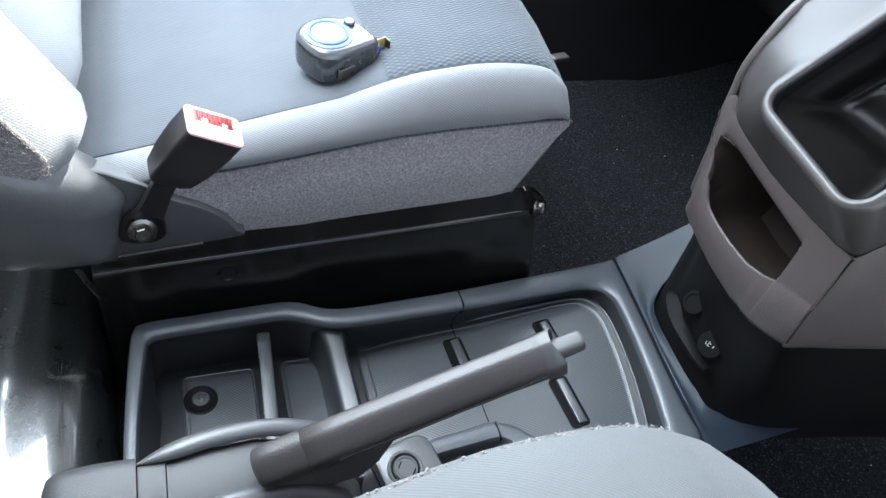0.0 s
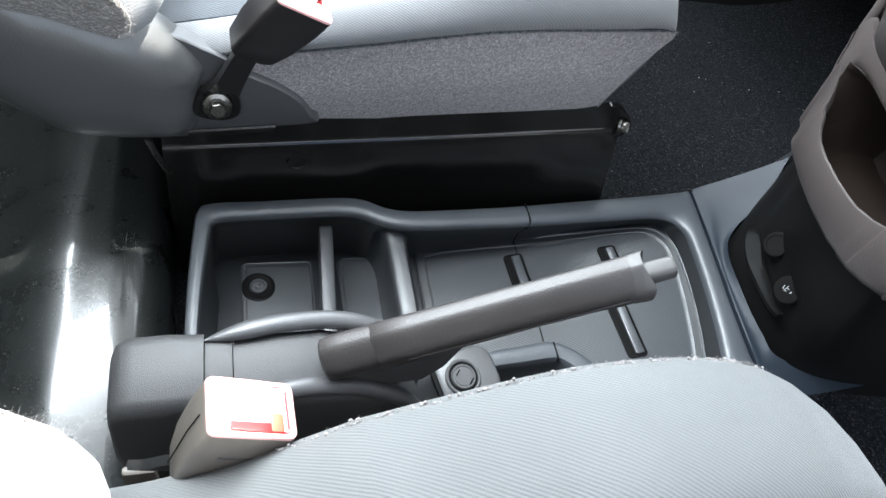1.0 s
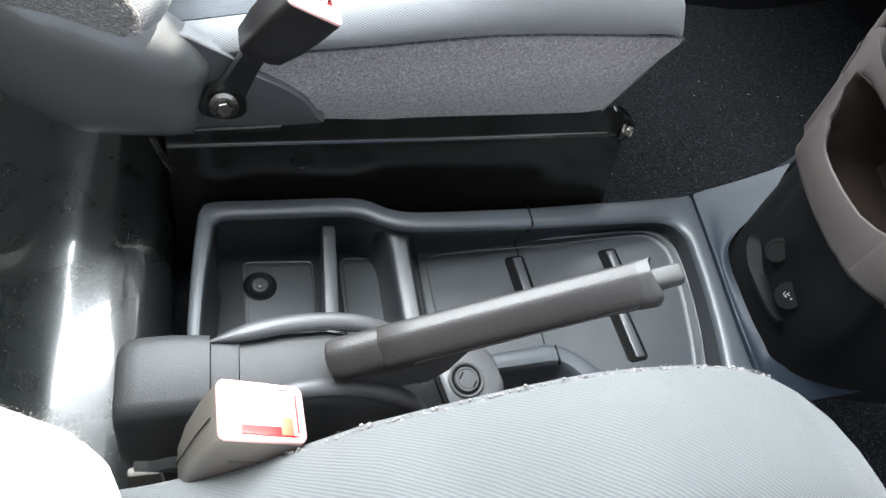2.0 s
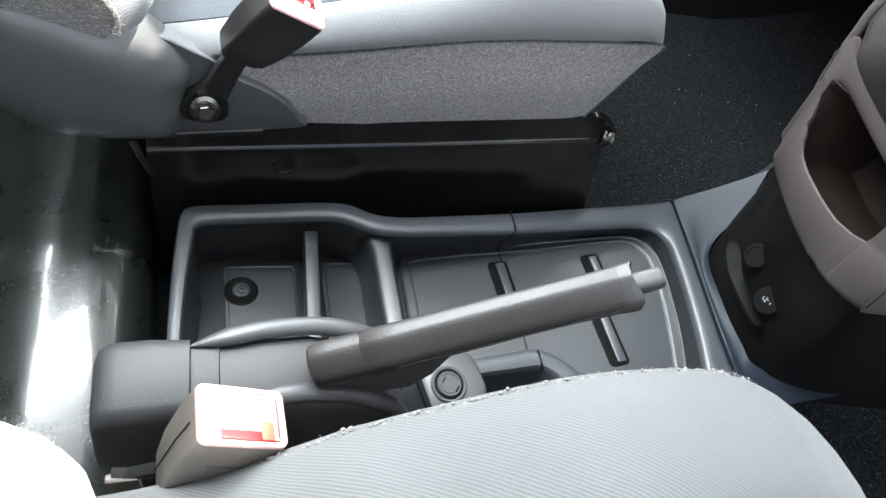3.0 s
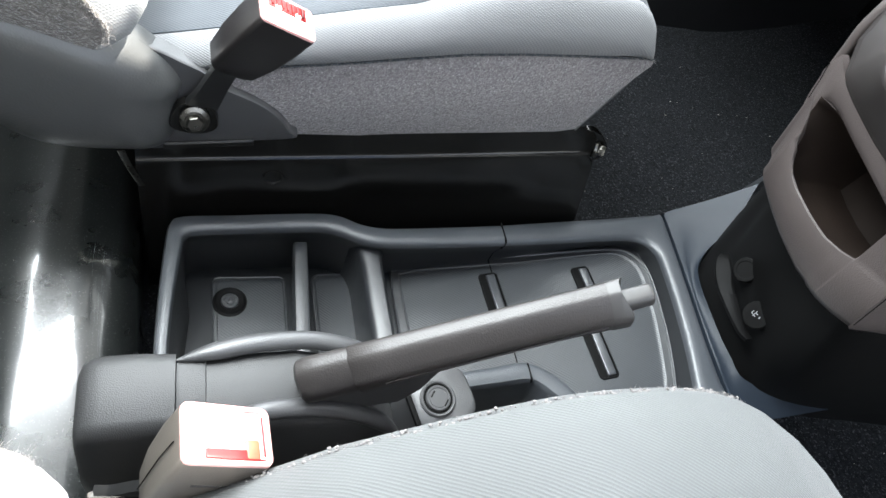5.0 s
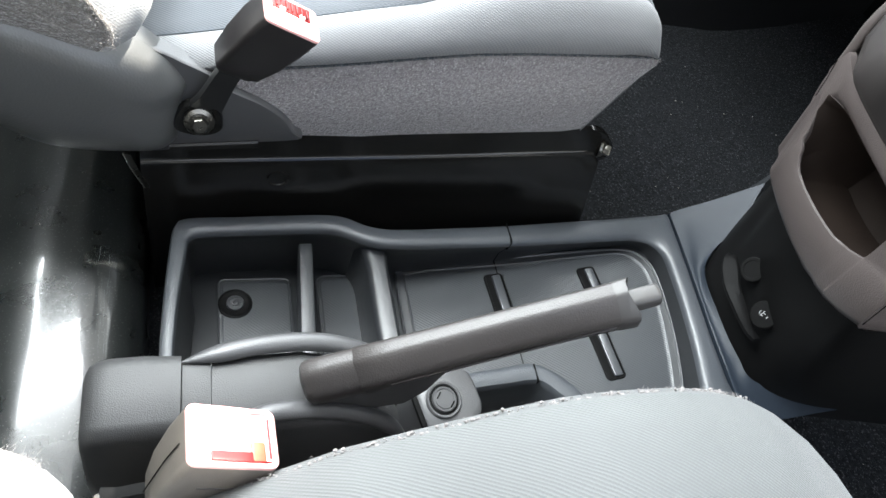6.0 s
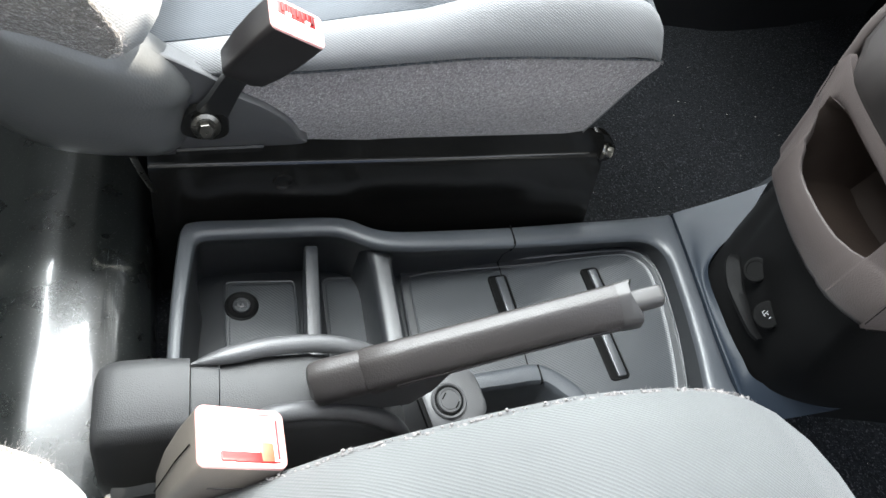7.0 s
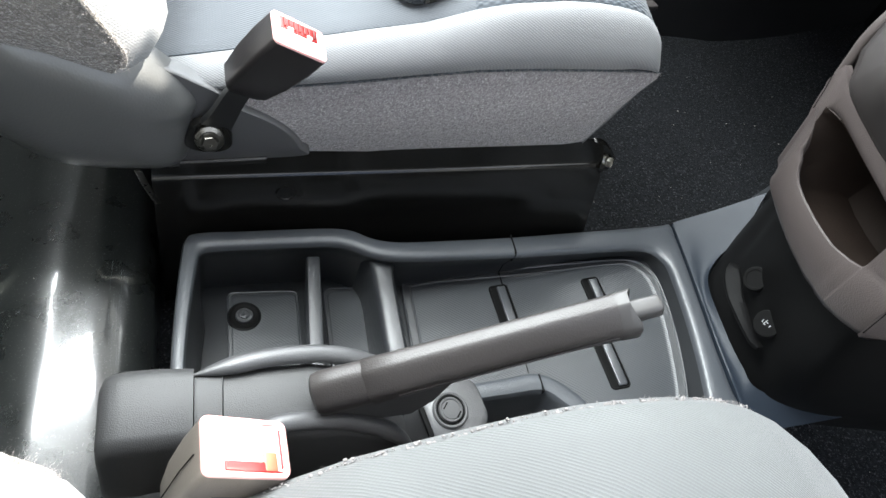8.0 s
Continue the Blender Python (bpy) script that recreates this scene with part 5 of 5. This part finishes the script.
def surround():
    """Collar: from the trim's top edge, swelling up to a rounded rectangular opening."""
    corner = spline([(0.397, 0.215, interp(0.215, ZT)), (0.397, 0.245, interp(0.245, ZT)), (0.397, 0.272, interp(0.272, ZT)), (0.397, 0.295, interp(0.295, ZT)), (0.397, 0.314, interp(0.314, ZT)), (0.3985, 0.329, interp(0.329, ZT)), (0.4005, 0.341, 0.5185), (0.405, 0.3485, 0.537), (0.4125, 0.3515, 0.562), (0.424, 0.3535, 0.585), (0.455, 0.3550, 0.615), (0.56, 0.3570, 0.71)], 90)
    right = spline([(0.56, 0.172, 0.63), (0.505, 0.1755, 0.580), (0.455, 0.1805, 0.543), (0.425, 0.1840, 0.520), (0.410, 0.1858, 0.5095), (0.4025, 0.1868, 0.5015), (0.3985, 0.191, 0.4965), (0.397, 0.202, interp(0.20, ZT))], 60)
    loop = np.array(right + corner)
    o, a, n = np.array((0.3775, 0.0, 0.544)), np.array(sl), np.array(BACK)
    flat_ = lambda p: np.array((p[1], (np.array(p) - o) @ a))
    lp = np.array([flat_(p) for p in loop])

    def reach(p, q):
        """The point of the outer loop met by the line from q through p."""
        d, e = flat_(p) - flat_(q), flat_(q)
        side = (lp[:, 0] - e[0]) * d[1] - (lp[:, 1] - e[1]) * d[0]
        best = None
        for i in range(len(lp) - 1):
            if side[i] * side[i + 1] <= 0 and side[i] != side[i + 1]:
                f = side[i] / (side[i] - side[i + 1])
                g = lp[i] + (lp[i + 1] - lp[i]) * f
                if (g - e) @ d > 0:
                    best = loop[i] + (loop[i + 1] - loop[i]) * f
        return best

    inner, outer, use = opening(-0.030, 0), [], []
    for k, (p, q) in enumerate(zip(opening(0, 0), inner)):
        g = reach(p, q)
        if g is not None:
            use.append(k)
            outer.append(Vector(g))
    pick = lambda ring: [ring[k] for k in use]
    wide = pick(opening(0.008, 0.0014, 0.016))
    rings = [[e + Vector((0.02, 0, -0.01)) for e in outer], outer]
    for w in (0.12, 0.26, 0.42, 0.58, 0.74, 0.88):
        row = []
        for e, m in zip(outer, wide):
            d = m - e
            up = BACK * d.dot(BACK)
            c = math.pi * w / 2
            soft = e + (d - up) * (1 - math.cos(c)) + up * math.sin(c)
            row.append(soft.lerp(e + d * w, 0.78))
        rings.append(row)
    rings += [wide] + [pick(opening(e, h)) for e, h in ((0.006, 0.0022), (0.004, 0.0030), (0.0022, 0.0031), (0.001, 0.0022), (0.0003, 0.0008), (0, -0.001))]
    # Inner wall takes black plastic in place of the shade inside.
    part("collar", loft([opening(0, -0.001), opening(-0.001, -0.004), opening(-0.002, -0.03)], caps=False), PLASTIC_DEEP, pod, "inner collar, darkened for its shade")
    return grid(rings)


part("gear_surround", surround(), BEZEL_GREY, pod, "charcoal satin surround with a bright inner edge", True, 85)
# pale shell edge beside the surround
edge_gap = [Vector(p) + Vector((-0.0002, 0, 0)) for p in pod_row(0.3500)[5:-1]]
part("joint", loft([[p + Vector((0.0003 * math.cos(g), 0.0003 * math.sin(g), 0)) for g in [math.pi * j / 4 for j in range(8)]] for p in edge_gap]), GAP, pod, "dark joint between trim and shell")
se = spline([(0.4440, 0.3490, 0.3965), (0.4365, 0.3495, 0.4165), (0.4265, 0.3500, 0.440), (0.4160, 0.3510, 0.4640), (0.4105, 0.3515, 0.490), (0.408, 0.3520, 0.511), (0.4065, 0.3530, 0.53), (0.410, 0.3525, 0.555), (0.424, 0.3540, 0.585), (0.455, 0.3550, 0.615), (0.50, 0.356, 0.655), (0.56, 0.357, 0.71)], 44)
part("shell_edge", loft([[(p[0] + 0.004 * math.cos(a) + 0.002, p[1] + 0.0042 * math.sin(a), p[2] - 0.002 * math.cos(a)) for a in [math.pi * j / 6 for j in range(12)]] for p in se]), TRIM_GREY, pod)
sw = [[tuple(p), (p[0] + 0.01, p[1] + 0.004, p[2] - 0.02), (p[0] + 0.03, p[1] + 0.004, p[2] - 0.06), (0.56, 0.358, min(0.5, p[2] - 0.07))] for p in se if p[2] > 0.47]
part("shell_side", grid(sw), TRIM_GREY, pod)
# pleated gaiter in the opening
base = opening(-0.0015, -0.008)
mid_ = sum(base, Vector()) / len(base) + sl * 0.015
rows = []
for i in range(22):
    s_ = i / 21
    row = []
    for k, p in enumerate(base):
        a = 2 * math.pi * k / len(base)
        fold = 0.0035 * math.sin(13 * s_ + 1.2 * math.sin(2 * a + 0.6)) * min(1, 4 * s_)
        row.append(p.lerp(mid_ + (p - mid_) * 0.13, s_ ** 0.85) + BACK * (0.030 * s_ ** 2.2 - 0.026 * math.sin(math.pi * min(1, s_ * 0.9)) + fold))
    rows.append(row)
part("gaiter", grid(rows, closed=True), LEATHER, pod, "pleated black gaiter", True, 80)
part("gear_stick", turned([(0.007, 0), (0.007, 0.10), (0.006, 0.105)], Matrix.Translation(mid_ + BACK * 0.025) @ Vector((-0.5, 0, 0.8)).to_track_quat("Z", "Y").to_matrix().to_4x4(), 20), PLASTIC_DEEP, pod)
# black lower panel between console lip and pod
low_e = spline([(0.60, 0.437, 0.32), (0.570, 0.430, 0.255), (0.513, 0.384, 0.209), (0.491, 0.357, 0.2045), (0.4850, 0.325, 0.2030), (0.4835, 0.274, 0.202), (0.490, 0.235, 0.201), (0.508, 0.217, 0.200), (0.56, 0.200, 0.197), (0.66, 0.185, 0.19), (0.80, 0.16, 0.18)], 70)
mid_e = spline([(0.575, 0.43, 0.36), (0.545, 0.415, 0.312), (0.520, 0.392, 0.292), (0.506, 0.368, 0.285), (0.492, 0.346, 0.278), (0.482, 0.305, 0.272), (0.4765, 0.262, 0.268), (0.480, 0.222, 0.268), (0.50, 0.199, 0.268), (0.57, 0.182, 0.27), (0.70, 0.16, 0.27)], 70)
top_e = spline([(0.53, 0.40, 0.43), (0.50, 0.385, 0.42), (0.478, 0.366, 0.412), (0.462, 0.350, 0.406), (0.452, 0.330, 0.402), (0.440, 0.30, 0.398), (0.433, 0.262, 0.395), (0.430, 0.222, 0.394), (0.440, 0.195, 0.394), (0.50, 0.175, 0.395), (0.62, 0.15, 0.397)], 70)
rows = []
for a, b, c in zip(low_e, mid_e, top_e):
    rows.append([a * 0 + np.array((a[0] + 0.004, a[1], a[2] - 0.02)), a] + [p for p in spline([a, b, c], 12)][1:])
part("lower_panel", grid(rows), PLASTIC_DEEP, pod, "matt black lower dash panel")
# socket recess: a crescent wall with two round covers
nrm = Vector((-0.90, -0.12, 0.42)).normalized()
xa = Vector((-0.08, -1, 0))
xa = (xa - nrm * xa.dot(nrm)).normalized()
ya = nrm.cross(xa)
um = Matrix.Translation(Vector((0.473, 0.272, 0.271)) + nrm * 0.002) @ Matrix((xa, ya, nrm)).transposed().to_4x4()
out_c = spline([(-0.069, -0.002), (-0.066, -0.008), (-0.056, -0.0145), (-0.040, -0.0195), (-0.022, -0.021), (-0.003, -0.0218), (0.010, -0.0212), (0.0185, -0.0185)], 40)
in_c = spline([(-0.0665, 0.001), (-0.061, 0.000), (-0.050, -0.0035), (-0.035, -0.0100), (-0.020, -0.0130), (-0.001, -0.0168), (0.010, -0.0178), (0.0182, -0.0172)], 40)
rows = []
for p, q in zip(out_c, in_c):
    m_ = (p + q) / 2
    rows.append([um @ Vector((p[0], p[1] - 0.004, -0.004)), um @ Vector((p[0], p[1] - 0.0012, -0.0005)), um @ Vector((p[0], p[1], 0.0)), um @ Vector((m_[0], m_[1], -0.0022)), um @ Vector((q[0], q[1], -0.0055)), um @ Vector((q[0], q[1] + 0.001, -0.009))])
part("socket_wall", grid(rows), PLASTIC_DEEP, pod, "curved glossy recess wall")
# Both covers are joint black, in place of shade in the recess.
part("blank_cover", turned([(0.0125, -0.012), (0.0125, -0.0035), (0.0115, -0.0025), (0.009, -0.0025), (0.0085, -0.0032), (0.004, -0.0032)], um @ Matrix.Translation((-0.044, 0.0095, -0.003)), 32), GAP, pod, "round blank socket cover")
usb = part("usb_cover", turned([(0.0135, -0.010), (0.0135, -0.001), (0.0125, 0.0), (0.010, 0.0002)], um @ Matrix.Translation((0.0015, 0.0, 0)), 32), GAP, pod, "round usb port cover")
for dx, dy, w, h in ((-0.0055, -0.001, 0.0010, 0.0035), (-0.002, 0.0, 0.0010, 0.0085), (0.0, 0.0018, 0.0045, 0.0009), (0.0, -0.0022, 0.0040, 0.0009), (0.0055, 0.0022, 0.0018, 0.0030), (-0.0040, -0.0030, 0.0030, 0.0009)):
    part("icon_bar", block(w * 0.5, h * 0.7, 0.0004, um @ pose(0.0015 + dx * 0.75, dy * 0.75, 0.0004, 0, 0, 12), 0), PRINT, usb, "white printed mark", smooth=False)
settle(pod)

# ---------------------------------------------------------------- tape measure on the passenger seat
tape = thing("tape_measure", (0.128, 0.512, 0.432), "grey-black pocket tape measure with a blue label lying on the seat", "tape measure")
tm = Matrix.Translation((0.128, 0.513, 0.4325)) @ pose(0, 0, 0, 3, -5, 24) @ Matrix.Scale(0.86, 4)
ol = spline([(-0.032, -0.004), (-0.030, 0.018), (-0.014, 0.031), (0.008, 0.031), (0.024, 0.022), (0.036, 0.012), (0.039, -0.010), (0.037, -0.028), (0.018, -0.031), (-0.012, -0.030), (-0.027, -0.022)], 66, True)
part("case", plate(ol, [(0, 0.9), (0.003, 0.98), (0.010, 1.0), (0.024, 1.0), (0.031, 0.965), (0.034, 0.90), (0.035, 0.82)], lambda a, b, d: tm @ Vector((a, b, d))), TAPE_CASE, tape)
part("top_shell", plate(ol, [(0.0300, 0.985), (0.0335, 0.93), (0.0356, 0.86), (0.0360, 0.78)], lambda a, b, d: tm @ Vector((a, b, d))), TAPE_GREY, tape, "upper shell lightened for its gloss")
disc = tm @ Matrix.Translation((-0.004, 0.001, 0.0355))
part("label_ring", turned([(0.0245, 0), (0.0245, 0.0012), (0.023, 0.0018), (0.0195, 0.0018)], disc, 40), PALE_BLUE, tape, "pale grey-blue ring")
lab = part("label", turned([(0.0165, 0.0), (0.0165, 0.0024), (0.0155, 0.0026), (0.002, 0.0026)], disc, 40), BLUE, tape, "round blue label, paled for its gloss")
part("label_edge", turned([(0.0200, 0.0), (0.0200, 0.0026), (0.0192, 0.0030), (0.0175, 0.0030), (0.0166, 0.0022)], disc, 40), DEEP_BLUE, lab, "deep blue ring")
for k in range(2):
    part("print_bar", block(0.012 - 0.003 * k, 0.0022, 0.0004, disc @ Matrix.Translation((0, 0.004 - 0.006 * k, 0.0029)), 0), PRINT, lab, "pale printed bar", smooth=False)
part("lock_slider", turned([(0.0058, 0), (0.0058, 0.004), (0.0048, 0.0052), (0.002, 0.0054)], tm @ Matrix.Translation((0.0245, 0.006, 0.0345)), 24), TAPE_CASE, tape, "round lock button")
# Bright screws added in place of white glints on the side.
for a_, b_ in ((0.012, -0.031), (0.030, -0.0305)):
    part("screw", turned([(0.0026, 0), (0.0026, 0.0010), (0.0018, 0.0014), (0.0006, 0.0010)], tm @ Matrix.Translation((a_, b_, 0.019)) @ pose(0, 0, 0, 90, 0, 0), 16), STEEL, tape, "small screw added as a glint")
part("mouth_trim", block(0.004, 0.014, 0.020, tm @ Matrix.Translation((0.040, -0.018, 0.014)), 0.001), DEEP_BLUE, tape, "blue mouth trim")
part("blade", block(0.016, 0.001, 0.018, tm @ Matrix.Translation((0.047, -0.016, 0.016)), 0.0003), BRASS, tape, "yellow steel blade end")
part("hook", block(0.0012, 0.010, 0.019, tm @ Matrix.Translation((0.055, -0.019, 0.015)), 0.0003), STEEL, tape, "bent steel hook")
part("belt_clip", block(0.020, 0.002, 0.012, tm @ Matrix.Translation((-0.004, -0.032, 0.012)), 0.0008), STEEL, tape, "steel belt clip")
settle(tape)

# ---------------------------------------------------------------- lint on carpet and vinyl
rnd = random.Random(5)
bm = bmesh.new()
for _ in range(60):
    x, y = rnd.uniform(0.36, 1.0), rnd.uniform(0.46, 0.95)
    if rnd.random() < 0.25:
        x, y = rnd.uniform(0.45, 0.9), rnd.uniform(0.0, 0.19)
    s = rnd.uniform(0.0003, 0.0012)
    bmesh.ops.create_icosphere(bm, subdivisions=1, radius=s, matrix=Matrix.Translation((x, y, 0.0655 + 0.35 * max(0, x - 0.95) ** 1.3)) @ Matrix.Diagonal((rnd.uniform(0.6, 2.2), 0.7, 0.5, 1)))
for _ in range(40):
    x, y = rnd.uniform(-0.42, -0.14), rnd.uniform(0.2, 0.6)
    bmesh.ops.create_icosphere(bm, subdivisions=1, radius=rnd.uniform(0.0002, 0.0006), matrix=Matrix.Translation((x, y, vinyl_z(x - 0.004 * math.sin(y * 7) * (x > -0.2), y) + 0.0002)))
tagged(part("lint", bm, LINT), "scattered pale lint and grit on the floor coverings", "lint", kind="stuff")
bm = bmesh.new()


def stroke(x, y, length, wide, turn):
    """A hair-thin dust stroke lying on the vinyl, bent over its roll."""
    d, n = Vector((math.cos(turn), math.sin(turn))), Vector((-math.sin(turn), math.cos(turn))) * wide / 2
    last = None
    for k in range(5):
        q = Vector((x, y)) + d * length * (k / 4 - 0.5)
        w = math.sin(math.pi * (k + 0.3) / 4.6)
        pair = [bm.verts.new((p.x, p.y, vinyl_z(p.x - 0.004 * math.sin(p.y * 7) * (p.x > -0.2), p.y) + 0.00012)) for p in (q - n * w, q + n * w)]
        if last:
            bm.faces.new((last[0], last[1], pair[1], pair[0]))
        last = pair


for _ in range(170):
    stroke(rnd.gauss(-0.165, 0.035), rnd.uniform(0.36, 0.52), rnd.uniform(0.0015, 0.006), rnd.uniform(0.00008, 0.00018), rnd.gauss(0.7, 0.7))
for x in (-0.1205, -0.1195, -0.1165, -0.1130, -0.1120):
    for _ in range(5):
        stroke(x + rnd.gauss(0, 0.0010), rnd.uniform(0.29, 0.43), rnd.uniform(0.006, 0.030), rnd.uniform(0.00008, 0.00016), math.pi / 2 + rnd.gauss(0, 0.02))
tagged(part("dust", bm, DUST), "thin grey dust strokes and scratches on the vinyl", "dust", kind="stuff")
